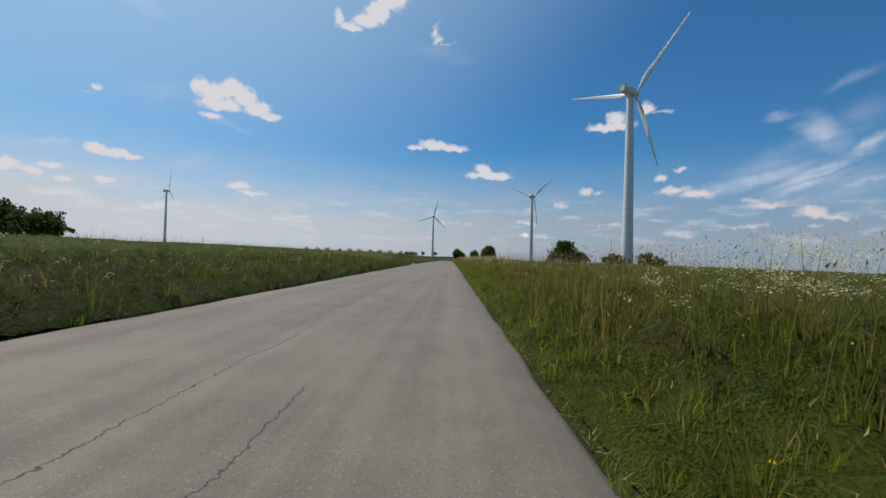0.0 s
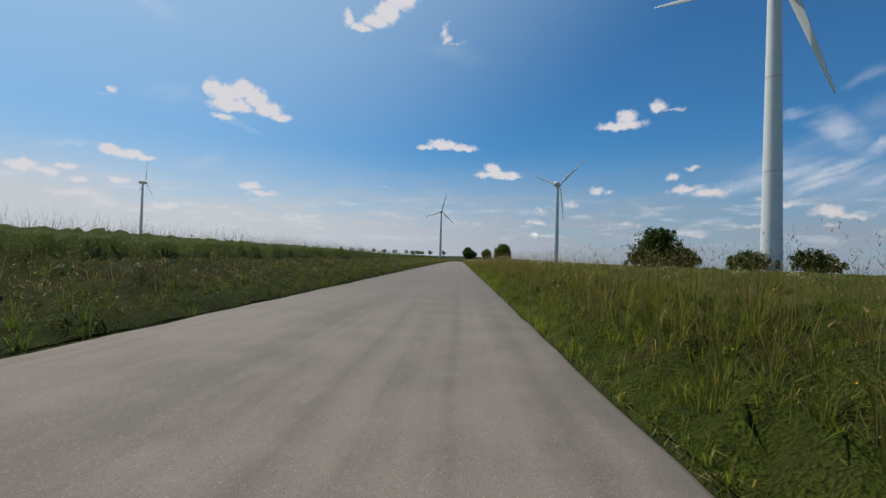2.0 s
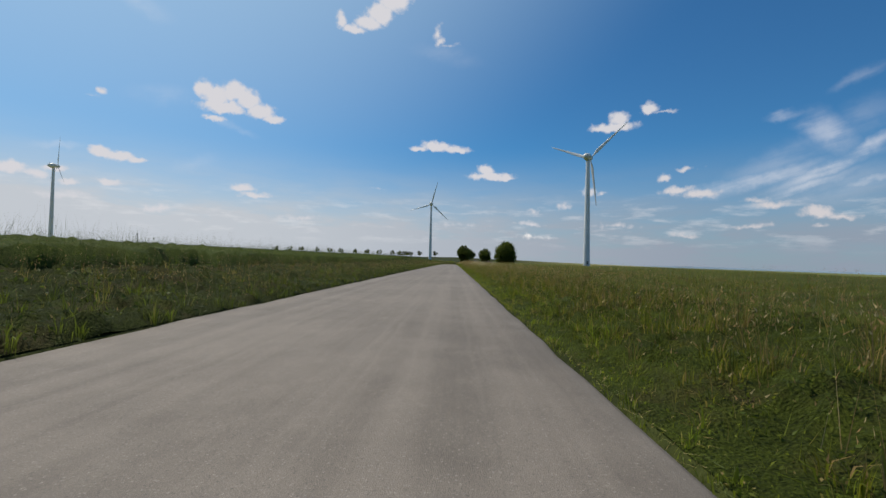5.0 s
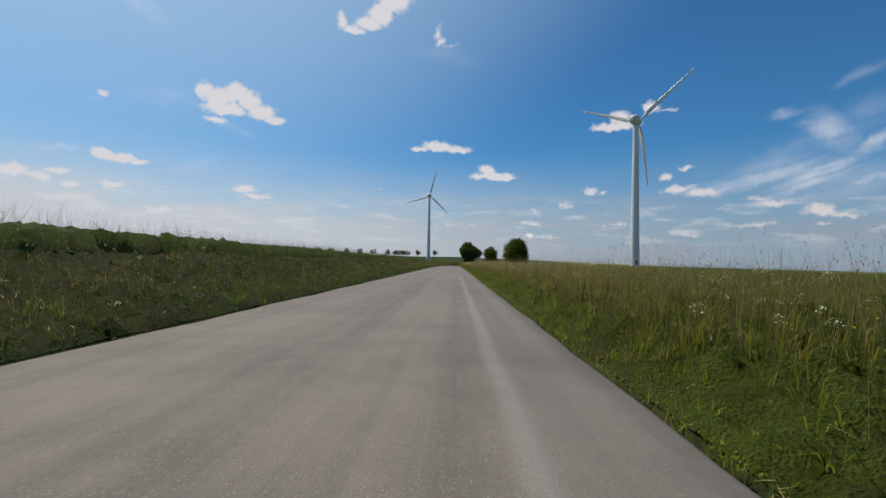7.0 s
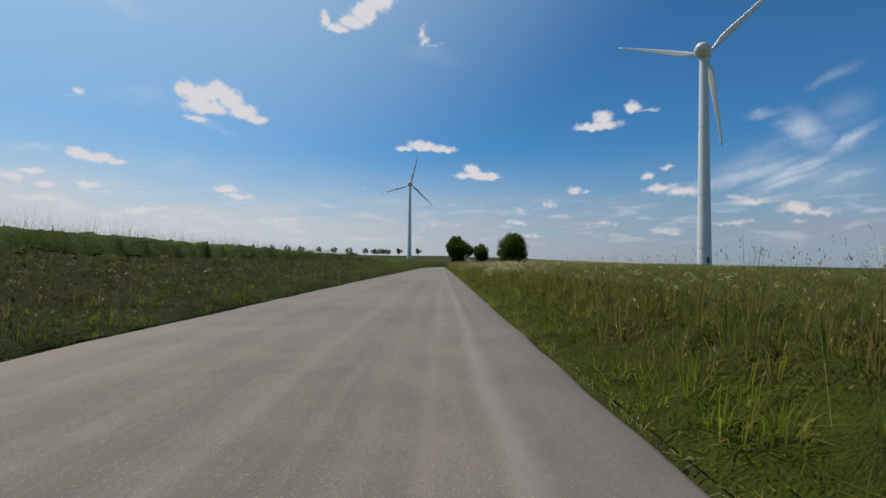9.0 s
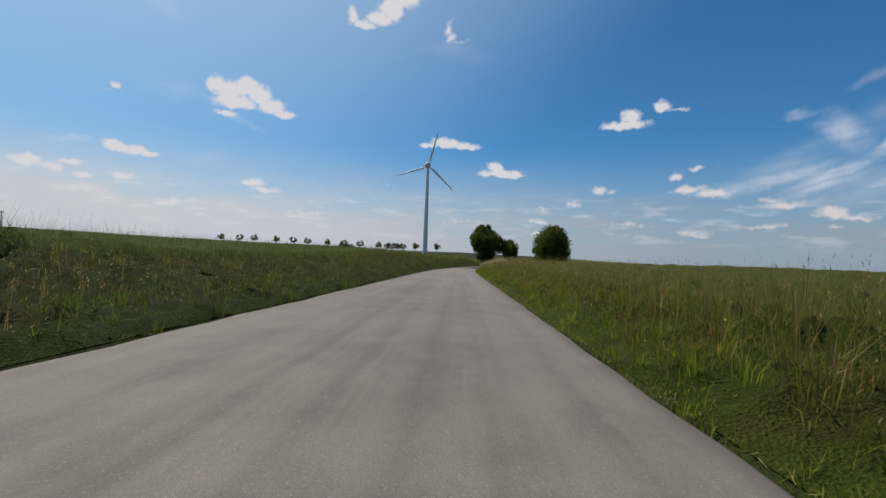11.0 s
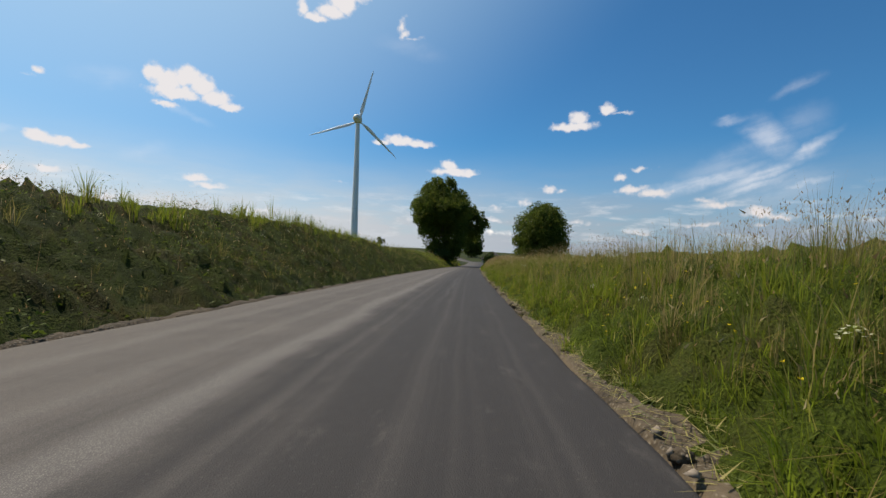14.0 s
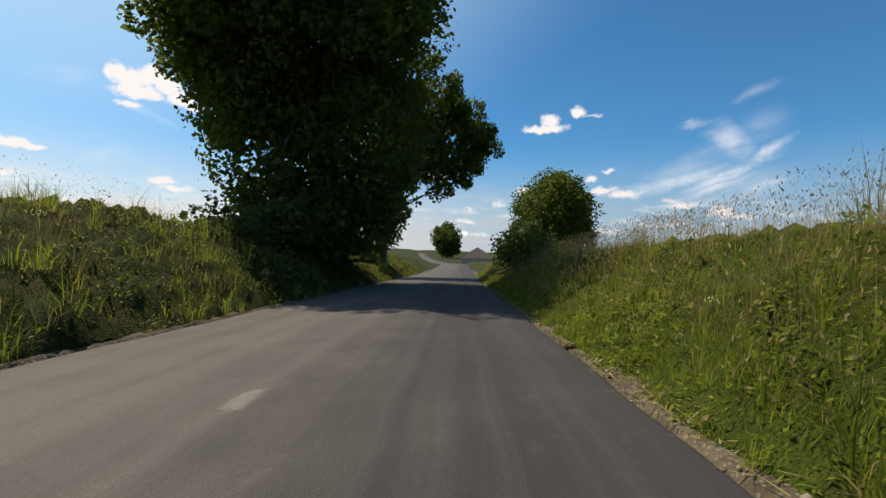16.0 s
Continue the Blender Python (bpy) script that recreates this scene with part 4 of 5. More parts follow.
# verge beside the worn road
verge("edge_grass", 1, 56000, 0, 499, 0.0, 0.80, 0.006, 0.013, "short dense green grass along the road edge", fold=False, cut=0.62, mat=M_EDGE, power=1.3)
tufts("edge_tufts", 1, 6500, 18, 0, 499, 0.02, 0.9, 0.006, 0.013, "fresh green grass tufts hanging over the road edge", M_FRESH, grow=0.9, e0=0.3, cut=0.66)
tufts("verge_grass", 1, 9500, 22, 0, 499, 0.35, 2.6, 0.006, 0.013, "tufted green grass of the verge", M_GRASS, cut=0.95)
tufts("verge_grass", 1, 5200, 20, 0, 499, 0.6, 4.4, 0.005, 0.011, "tall brownish verge grass going to seed", M_TALL, lean=(0.1, 0.65), cut=1.1)
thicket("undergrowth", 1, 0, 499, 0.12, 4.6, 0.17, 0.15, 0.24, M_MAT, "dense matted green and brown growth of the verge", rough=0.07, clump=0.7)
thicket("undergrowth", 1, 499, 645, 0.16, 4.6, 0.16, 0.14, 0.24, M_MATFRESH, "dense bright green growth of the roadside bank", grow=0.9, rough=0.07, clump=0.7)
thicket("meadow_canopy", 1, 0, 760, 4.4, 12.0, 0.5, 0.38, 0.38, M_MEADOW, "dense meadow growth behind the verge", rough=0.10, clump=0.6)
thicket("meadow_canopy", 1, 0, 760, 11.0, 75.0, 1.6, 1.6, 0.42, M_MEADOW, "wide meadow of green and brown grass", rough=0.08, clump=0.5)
thicket("undergrowth", -1, 0, 436, 0.14, 4.8, 0.17, 0.15, 0.28, M_MATBANK, "dense growth along the road edge, gap shade in its colour", grow=0.55, e0=0.30, rough=0.09)
thicket("undergrowth", -1, 426, 650, 0.18, 6.5, 0.17, 0.16, 0.26, M_MATBANK, "dense weedy growth of the bank, gap shade in its colour", grow=0.9, e0=0.4, rough=0.09, clump=1.2)
verge("verge_grass", 1, 55000, 0, 499, 3.2, 10.0, 0.008, 0.016, "tall meadow grass behind the verge", power=1.2, fold=False, cut=1.06, clump=0.2)
# verge beside the new road
verge("edge_grass", 1, 34000, 499, 640, 0.05, 0.85, 0.006, 0.014, "short dense green grass along the new road", fold=False, cut=0.6, mat=M_FRESH)
tufts("edge_tufts", 1, 2800, 24, 499, 640, 0.12, 1.2, 0.006, 0.013, "bright green tufts leaning over the soil strip", M_FRESH, grow=0.8, e0=0.35, cut=0.8, lean=(0.2, 1.0))
tufts("verge_grass", 1, 4000, 26, 499, 640, 0.3, 3.0, 0.005, 0.011, "bright green grass of the roadside bank", M_EDGE, cut=0.98)
tufts("verge_grass", 1, 2200, 24, 499, 640, 0.7, 4.4, 0.004, 0.009, "tall ripening grass on the roadside bank", M_RIPE, lean=(0.1, 0.6), cut=1.12)
verge("verge_grass", 1, 26000, 499, 660, 3.2, 9.0, 0.008, 0.016, "tall ripening meadow behind the bank", power=1.2, mat=M_RIPE, fold=False)
# the other side: grass below the crop, then the weedy bank
tufts("bank_grass", -1, 6000, 20, 0, 432, 0.02, 2.2, 0.007, 0.015, "dark green grass tufts along the road edge", M_BANK, grow=0.35, e0=0.62)
tufts("bank_grass", -1, 5000, 18, 0, 432, 1.2, 5.2, 0.007, 0.014, "brownish green grass below the field", M_BANKTALL, cut=1.05)
tufts("bank_grass", -1, 2300, 20, 425, 650, 0.3, 5.4, 0.005, 0.011, "green and dry grass among the bank weeds", M_BANKTALL, cut=1.05)
tufts("bank_grass", -1, 1700, 26, 590, 650, 0.05, 5.2, 0.006, 0.013, "tall sunlit grass on the bank before the maple", M_FRESH, grow=0.7, e0=0.5)
tufts("bank_top_grass", -1, 1500, 20, 425, 600, 3.4, 6.4, 0.005, 0.011, "fine pale grass along the top of the bank", M_EDGE, cut=1.0)
tufts("dry_tufts", -1, 420, 20, 440, 520, 0.05, 1.8, 0.005, 0.010, "pale dry grass in the lower bank", M_STRAW, gaps=0.55, e0=0.5, cut=0.8, lean=(0.1, 0.8))
tufts("dry_tufts", -1, 420, 18, 520, 640, 0.05, 0.9, 0.006, 0.012, "pale dry grass tufts at the foot of the bank", M_STRAW, gaps=0.6, e0=0.55, cut=0.9, lean=(0.1, 0.6))
tufts("tall_plants", -1, 300, 24, 532, 566, 3.0, 5.4, 0.010, 0.020, "tall pale green plants on top of the bank", M_FRESH, tall=smooth_table([(-80, 1.0), (530, 0.9), (545, 1.25), (556, 1.25), (568, 0.8)]), lean=(0.05, 0.5), gaps=0.5)
# fields
verge("meadow_grass", 1, 42000, 0, 760, 9.0, 60.0, 0.012, 0.035, "green and brown meadow beyond the verge", power=1.6, fold=False, clump=0.15)
crop_tall = smooth_table([(-80, 0.95), (40, 0.9), (56, 0.3), (72, 0.35), (84, 1.3), (100, 1.5), (120, 1.52), (136, 1.42), (180, 1.35), (250, 1.3), (400, 1.25), (460, 0.8), (700, 0.6)], wide=2)
thicket("crop_canopy", -1, 0, 700, 4.7, 14.2, 0.34, 0.30, 0.46, M_MATCROP, "dense green crop canopy", crop_tall, rough=0.05, clump=0.12, category="crop")
thicket("crop_canopy", -1, 0, 760, 14.0, 95.0, 1.2, 1.2, 0.47, M_MATCROP, "green crop spreading over the rise", crop_tall, rough=0.03, clump=0.08, category="crop")
verge("crop_field", -1, 70000, 0, 700, 4.6, 14.0, 0.006, 0.014, "leaf tips of the dark green crop", M_CROP, 1.2, crop_tall, 0.16, False, 1.1, 0.6)
verge("crop_field", -1, 22000, 0, 760, 13.0, 60.0, 0.015, 0.035, "leaf tips of the crop over the rise", M_CROP, 1.5, crop_tall, 0.10, False, 1.02, 0.85)
heads("seeding_grass", 1, 46000, 0, 650, 0.6, 9.0, "brown seed heads above the verge grass", 0.28)
heads("seeding_grass", 1, 12000, 262, 345, 0.9, 4.5, "tall seeding grass standing above the verge", 0.5)
heads("seeding_grass", -1, 22000, 0, 440, 0.6, 9.0, "brown seed heads above the bank grass", 0.28)
heads("seeding_grass", -1, 3600, 440, 650, 0.8, 6.5, "sparse seed heads above the bank weeds", 0.3)


def specks(name, side, n, y0, y1, s0, s1, low, label, size=1.0):
    """Loose spikelets floating on stems too thin to see: one small sliver each."""
    x, y, s = scatter(n, y0, y1, s0, s1, side)
    keep = ~bare(x, y, s, side) & (rng.uniform(0, 1, n) < 0.55 + 0.6 * waves(x, y, 0.42, 11))
    x, y, s = x[keep], y[keep], s[keep]
    m = len(x)
    h = (tall_right if side > 0 else tall_left)(y) * (0.25 + 0.75 * ramp(s, 0.1, 1.3)) * (1 + 0.22 * waves(x, y, 1.1, 3))
    z = land(x, y) + h * (low + (1.08 - low) * rng.uniform(0, 1, m) ** 0.7)
    a, w, L = rng.uniform(0, 2 * np.pi, m), rng.uniform(0.0025, 0.005, m) * size, rng.uniform(0.014, 0.038, m) * size
    ca, sa, lx, ly = np.cos(a) * w, np.sin(a) * w, rng.normal(0, 0.4, m) * L, rng.normal(0, 0.4, m) * L
    v = np.stack([np.stack([x - ca, y - sa, z], -1), np.stack([x + ca, y + sa, z + 0.3 * L], -1), np.stack([x + lx, y + ly, z + L], -1)], 1).reshape(-1, 3)
    return tagged(new(name, soup(name, v, np.arange(3 * m).reshape(-1, 3), M_HEAD)), label, "grass", kind="stuff")


specks("grass_spikelets", 1, 210000, 0, 640, 0.5, 4.5, 0.6, "fine brown spikelets among the verge grass", 1.5)
specks("grass_spikelets", 1, 60000, 575, 642, 0.4, 5.0, 0.6, "ripe beige spikelets on the roadside bank", 1.9)
specks("grass_spikelets", -1, 80000, 0, 640, 0.4, 5.0, 0.5, "fine brown spikelets among the bank grass", 1.7)


def weeds(name, side, n, y0, y1, s0, s1, tall, size, label, share=0.5, mat=M_WEED, rise=0.9):
    """Broad-leaved plants in mounds."""
    x, y, s = scatter(n, y0, y1, s0, s1, side)
    lump = waves(x, y, 0.9, 13) + 0.6 * waves(x, y, 2.3, 5)
    keep = ~bare(x, y, s, side) & (lump > 1 - 2 * share)
    x, y, s, lump = x[keep], y[keep], s[keep], lump[keep]
    m = len(x)
    h = tall * (0.35 + 0.65 * ramp(s, 0.0, rise)) * (1 + 0.35 * waves(x, y, 0.42, 17)) * (0.35 + 0.65 * np.clip(lump - 1 + 2 * share, 0, 1.2))
    c = np.stack([x, y, land(x, y) + h * rng.uniform(0.0, 1.0, m) ** 1.15], -1)
    nrm = rng.normal(0, 0.5, (m, 3)) + np.array([0, 0, 0.8])
    nrm /= np.linalg.norm(nrm, axis=1)[:, None]
    a = np.cross(nrm, rng.normal(0, 1, (m, 3)))
    a /= np.linalg.norm(a, axis=1)[:, None]
    b = np.cross(nrm, a)
    k = (size * rng.uniform(0.4, 1.7, m))[:, None]
    v = np.stack([c - a * k * 0.6, c + b * k * 0.32, c + a * k * 0.7 - nrm * k * 0.2, c - b * k * 0.32], 1).reshape(-1, 3)
    t = np.array([[0, 2, 1], [0, 3, 2]])
    return tagged(new(name, soup(name, v, (t[None] + 4 * np.arange(m)[:, None, None]).reshape(-1, 3), mat)), label, "weeds", kind="stuff")


weeds("bank_weeds", -1, 160000, 430, 604, 0.12, 5.6, 0.95, 0.042, "dense leafy weeds covering the bank in mounds", 0.62, rise=1.6)
weeds("bank_weeds", -1, 40000, 590, 645, 0.1, 4.0, 0.8, 0.045, "leafy weeds in the grass before the maple", 0.6, M_EDGE, rise=0.8)
weeds("verge_weeds", 1, 120000, 0, 499, 0.04, 1.4, 0.36, 0.022, "low broad-leaved weeds along the road edge", 0.50, M_EDGE)
weeds("verge_weeds", 1, 128000, 0, 499, 0.4, 3.6, 0.78, 0.030, "dark broad-leaved weeds among verge grass", 0.42)
weeds("verge_weeds", 1, 50000, 499, 572, 0.15, 2.8, 0.55, 0.034, "broad-leaved weeds on the roadside bank", 0.45, M_EDGE)
weeds("verge_weeds", 1, 110000, 572, 640, 0.10, 3.2, 0.85, 0.036, "dense leafy weeds on the roadside bank", 0.55, M_EDGE, rise=0.7)
weeds("bank_weeds", -1, 64000, 0, 432, 0.05, 2.4, 0.55, 0.045, "dark leafy weeds along the road edge", 0.55, M_CROP, rise=0.3)
# dark leaf band added to stand for the strip of shade below the crop
weeds("bank_weeds", -1, 56000, 0, 432, 2.0, 5.4, 0.80, 0.050, "leafy weeds added for the shade strip between verge and crop", 0.60)


def umbels(name, side, spots, label):
    """White umbels on stems, in drifts (from, to, near, far, how many)."""
    V, T = [], []
    base = 0
    for y0, y1, s0, s1, n in spots:
        n = int(n * 1.35)
        x, y, s = scatter(n, y0, y1, s0, s1, side)
        z = land(x, y)
        h = (tall_right if side > 0 else tall_left)(y) * (0.55 + 0.45 * ramp(s, 0.2, 1.5)) + rng.uniform(-0.36, 0.16, n)
        for i in range(n):
            if bare(x[i:i + 1], y[i:i + 1], s[i:i + 1], side)[0]:
                continue
            top = np.array([x[i] + rng.normal(0, 0.05), y[i] + rng.normal(0, 0.05), z[i] + max(h[i], 0.3)])
            R = rng.uniform(0.04, 0.09)
            tilt = rng.normal(0, 0.22, 2)
            m = int(rng.integers(14, 21))
            for k in range(m):
                a = k * 2.4 + rng.normal(0, 0.2)
                d = R * math.sqrt((k + 0.3) / m)
                c = top + np.array([d * math.cos(a), d * math.sin(a), -0.9 * d * d / R + tilt[0] * d * math.cos(a) + tilt[1] * d * math.sin(a)])
                r = R * rng.uniform(0.11, 0.20)
                q = rng.uniform(0, 6.28)
                V += [c + np.array([r * math.cos(q + 1.571 * j), r * math.sin(q + 1.571 * j), rng.normal(0, 0.3) * r]) for j in range(4)]
                T += [(base, base + 1, base + 2), (base, base + 2, base + 3)]
                base += 4
    return tagged(new(name, soup(name, np.array(V), np.array(T), M_UMBEL)), label, "flowers", kind="stuff")


umbels("white_umbels", 1, [(3.2, 5.2, 1.9, 3.5, 150), (3.4, 4.6, 1.0, 1.4, 14), (9, 30, 0.8, 5.0, 90), (20.3, 22.6, 0.7, 1.7, 26), (40, 50, 0.9, 4.5, 200), (46, 76, 1.0, 6.0, 420), (78, 105, 1.0, 5.0, 60), (116, 136, 1.0, 5.0, 200), (251.3, 255, 1.5, 3.6, 150), (250, 262, 1.2, 5.0, 260),
                           (262, 330, 0.9, 5.5, 330), (335, 400, 0.9, 6.0, 420), (361, 364.5, 0.7, 2.2, 120), (379, 390, 0.5, 4.2, 330), (361.5, 367, 1.4, 3.4, 150), (462, 484, 0.7, 4.5, 120), (484, 497, 0.7, 4.0, 330), (489.6, 494.5, 1.3, 4.6, 260), (500, 560, 0.8, 4.0, 60), (575, 625, 1.0, 4.0, 60)],
       "white flat-topped wildflowers among verge grass")
umbels("white_umbels", -1, [(2, 60, 0.8, 5.0, 110), (70, 130, 0.8, 4.0, 70), (250, 400, 0.8, 4.5, 110), (470, 620, 1.0, 4.5, 110)], "white wildflowers among bank grass")


def petals(name, spots, label):
    V, T = [], []
    base = 0
    for y0, y1, s0, s1, n in spots:
        x, y, s = scatter(n, y0, y1, s0, s1, 1)
        z = land(x, y) + tall_right(y) * (0.3 + 0.5 * ramp(s, 0, 1.5)) * rng.uniform(0.5, 0.9, n)
        for i in range(n):
            r = rng.uniform(0.008, 0.016)
            V += [(x[i] + r * math.cos(q), y[i] + r * math.sin(q), z[i] + rng.normal(0, 0.006)) for q in np.arange(5) * 1.2566] + [(x[i], y[i], z[i] - 0.006)]
            T += [(base + q, base + (q + 1) % 5, base + 5) for q in range(5)]
            base += 6
    return tagged(new(name, soup(name, np.array(V), np.array(T), M_YELLOW)), label, "flowers", kind="stuff")


petals("yellow_flowers", [(0, 40, 0.3, 2.0, 130), (484, 500, 0.2, 1.6, 180), (505, 545, 0.3, 1.8, 330), (60, 480, 0.4, 3.0, 300)], "small yellow flowers in the verge")


def litter_blades(name, n, y0, y1, s0, s1, label, size=1.0):
    """Cut grass lying flat on the soil."""
    x, y, s = scatter(n, y0, y1, s0, s1, 1)
    z = land(x, y) + rng.uniform(0.04, 0.10, n) * size
    a, L, w = rng.uniform(0, 2 * np.pi, n), rng.uniform(0.1, 0.35, n) * size, rng.uniform(0.003, 0.007, n) * (0.5 + 0.5 * size)
    dx, dy = np.cos(a) * L, np.sin(a) * L
    v = np.stack([np.stack([x - dy / L * w, y + dx / L * w, z], -1), np.stack([x + dy / L * w, y - dx / L * w, z], -1),
                  np.stack([x + dx, y + dy, z + rng.uniform(-0.03, 0.06, n)], -1)], 1).reshape(-1, 3)
    t = np.arange(3 * n).reshape(-1, 3)
    return tagged(new(name, soup(name, v, t, M_STRAW)), label, "dry grass", kind="stuff")


litter_blades("dry_fringe", 16000, 0, 499, -0.03, 0.22, "thin dry yellow grass fringe along the worn asphalt", 0.4)
litter_blades("cut_grass", 14000, 499, 640, 0.05, 0.6, "yellowed cut grass lying along the new road edge")
litter_blades("cut_grass", 4500, 563, 573, 0.3, 6.0, "dead grass scattered over the soil entrance")


# ------------------------------------------------------------ trees and shrubs
def crown_mesh(name, blobs, n, size, mat, seed, clumps=90, hollow=0.55, heart=0):
    """Leaves gathered in clumps over and inside overlapping rounded masses."""
    g = np.random.default_rng(seed)
    vol = np.array([b[3] * b[4] * b[5] for b in blobs]) ** 0.7
    which = g.choice(len(blobs), clumps, p=vol / vol.sum())
    d = g.normal(0, 1, (clumps, 3))
    d /= np.linalg.norm(d, axis=1)[:, None]
    rad = g.uniform(hollow, 1.0, clumps) ** 0.6
    B = np.array(blobs)[which]
    centres = B[:, :3] + d * B[:, 3:] * rad[:, None]
    spread = B[:, 3:].min(1) * g.uniform(0.16, 0.34, clumps)
    k = g.integers(0, clumps, n)
    off = g.normal(0, 1, (n, 3))
    off /= np.maximum(np.linalg.norm(off, axis=1), 0.3)[:, None]
    c = centres[k] + off * (spread[k] * g.uniform(0.25, 1.0, n) ** 0.5)[:, None]
    c[:, 2] = np.maximum(c[:, 2], 0.15)
    nrm = off * 0.5 + g.normal(0, 0.8, (n, 3)) + np.array([0, 0, 0.3])
    nrm /= np.linalg.norm(nrm, axis=1)[:, None]
    ref = g.normal(0, 1, (n, 3))
    a = np.cross(nrm, ref)
    a /= np.linalg.norm(a, axis=1)[:, None]
    b = np.cross(nrm, a)
    s = (size * g.uniform(0.6, 1.3, n))[:, None]
    v = np.stack([c - a * s * 0.55, c + b * s * 0.42, c + a * s * 0.6 - nrm * s * 0.12, c - b * s * 0.42], 1).reshape(-1, 3)
    t = np.array([[0, 2, 1], [0, 3, 2]])
    t = (t[None] + 4 * np.arange(n)[:, None, None]).reshape(-1, 3)
    # the shaded heart of the crown: larger sprays that close the view through it
    k = g.integers(0, len(blobs), heart)
    d = g.normal(0, 1, (heart, 3))
    d *= (g.uniform(0, 0.74, heart) ** 0.5 / np.linalg.norm(d, axis=1))[:, None]
    c = np.array(blobs)[k, :3] + d * np.array(blobs)[k, 3:] * 0.80
    c[:, 2] = np.maximum(c[:, 2], 0.5)
    w = g.normal(0, 1, (heart, 3, 3)) * size * 1.15
    v = np.concatenate([v, (c[:, None] + w).reshape(-1, 3)])
    t = np.concatenate([t, 4 * n + np.arange(3 * heart).reshape(-1, 3)])
    return soup(name, v, t, mat), centres


def tree(name, at, blobs, n, size, trunk_r, trunk_h, label, mat=M_LEAF, seed=1, clumps=90, limbs=14, category="tree", heart=0):
    ob = thing(name, at, label, category)
    me, centres = crown_mesh("crown", blobs, n, size, mat, seed, clumps, heart=heart)
    c = new("crown", me)
    c.parent = ob
    bm = bmesh.new()
    mid = Vector((blobs[0][0] * 0.5, blobs[0][1] * 0.5, trunk_h))
    tube(bm, (0, 0, -0.3), (0.02, 0, 0.5), trunk_r * 1.45, trunk_r, 10)
    tube(bm, (0.02, 0, 0.5), mid * 0.5, trunk_r, trunk_r * 0.85, 10)
    tube(bm, mid * 0.5, mid, trunk_r * 0.85, trunk_r * 0.6, 10)
    part("trunk", bm, M_BARK, ob, "", True)
    g = np.random.default_rng(seed + 50)
    for k in g.choice(len(centres), min(limbs, len(centres)), replace=False):
        bm = bmesh.new()
        q = Vector(centres[k])
        p = mid * float(g.uniform(0.5, 1.0))
        h = p.lerp(q, 0.5) + Vector((0, 0, 0.06 * (q - p).length))
        tube(bm, p, h, trunk_r * 0.34, trunk_r * 0.2, 6)
        tube(bm, h, q, trunk_r * 0.2, trunk_r * 0.05, 6)
        part("limb", bm, M_BARK, ob, "", True)
    return ob


def on_land(x, y, dz=0.0):
    return (x, y, float(land(x, y)) + dz)


tree("maple_tree", on_land(10.2, 622.5), [(-0.9, 0, 11.5, 6.2, 6.6, 4.8), (-4.3, 0, 11.0, 3.2, 3.8, 3.7), (-1.2, 0, 15.0, 4.2, 4.2, 3.0), (1.6, 0, 12.3, 3.2, 3.8, 3.0),
                                            (-0.3, 0, 6.2, 5.0, 5.0, 4.5), (-3.0, 0, 8.6, 3.8, 4.0, 3.2), (-0.4, 0, 2.3, 3.9, 3.8, 2.8),
                                            (0.4, -4.6, 10.6, 4.6, 3.6, 3.0), (-3.4, -4.2, 10.8, 3.6, 3.4, 3.0)],
     98000, 0.23, 0.55, 9.0, "huge dense dark green maple standing beside the road", seed=3, clumps=900, limbs=26, heart=8000)
tree("maple_tree", on_land(12.8, 634.5), [(0.8, 0, 9.5, 3.6, 3.4, 3.4), (4.6, 0, 9.6, 3.5, 3.6, 3.4), (-0.8, 0, 4.4, 2.6, 2.6, 4.3), (4.4, 0, 7.6, 3.0, 2.8, 2.2), (7.2, 0, 9.4, 1.8, 2.0, 1.8), (2.8, -1.5, 12.6, 3.0, 3.0, 2.6), (5.4, -0.5, 11.8, 2.4, 2.4, 2.0)],
     40000, 0.20, 0.30, 7.0, "smaller dark green maple with branches over the road", seed=9, clumps=330, limbs=16, heart=1800)
tree("round_tree", on_land(61.5, 730.0), [(0, 0, 14.6, 12.0, 11.0, 12.2), (-2.0, 0, 8.0, 11.0, 10.0, 7.5), (1.5, 0, 19.0, 9.0, 9.0, 8.5), (5.0, 0, 9.0, 8.0, 8.0, 8.0)],
     34000, 0.72, 0.8, 10.0, "large round-topped green tree beyond the meadow", seed=5, clumps=600, limbs=10, heart=2500)
tree("roadside_tree", on_land(47.0, 870.0), [(0, 0, 12.5, 8.5, 8.0, 8.5), (1.0, 0, 7.0, 8.5, 8.0, 6.0)], 7000, 1.0, 0.6, 8.0, "round green tree by the distant bend", seed=6, clumps=220, limbs=8, heart=800)

row_tree = tree("avenue_tree", on_land(-34.0, 1000.0), [(0, 0, 6.8, 4.6, 4.6, 3.8), (0.8, 0, 5.6, 4.2, 4.2, 3.0)], 1800, 0.8, 0.4, 4.6, "small round tree in a row along the ridge", seed=8, clumps=30, limbs=4)
row_tree["group"] = "trees along the ridge"
for k, x in enumerate((-62, -112, -134, -157, -179, -203, -226, -249, -275, -300, -322)):
    copy_thing(row_tree, pose(*on_land(x, 1000 + 6 * math.sin(k * 2.2)), 0, 0, 57 * k))
for k, (x, y) in enumerate(((-86, 1004), (-93, 1000), (-99, 1006), (-78, 996))):
    copy_thing(row_tree, pose(*on_land(x, y, -0.8), 0, 0, 91 * k))


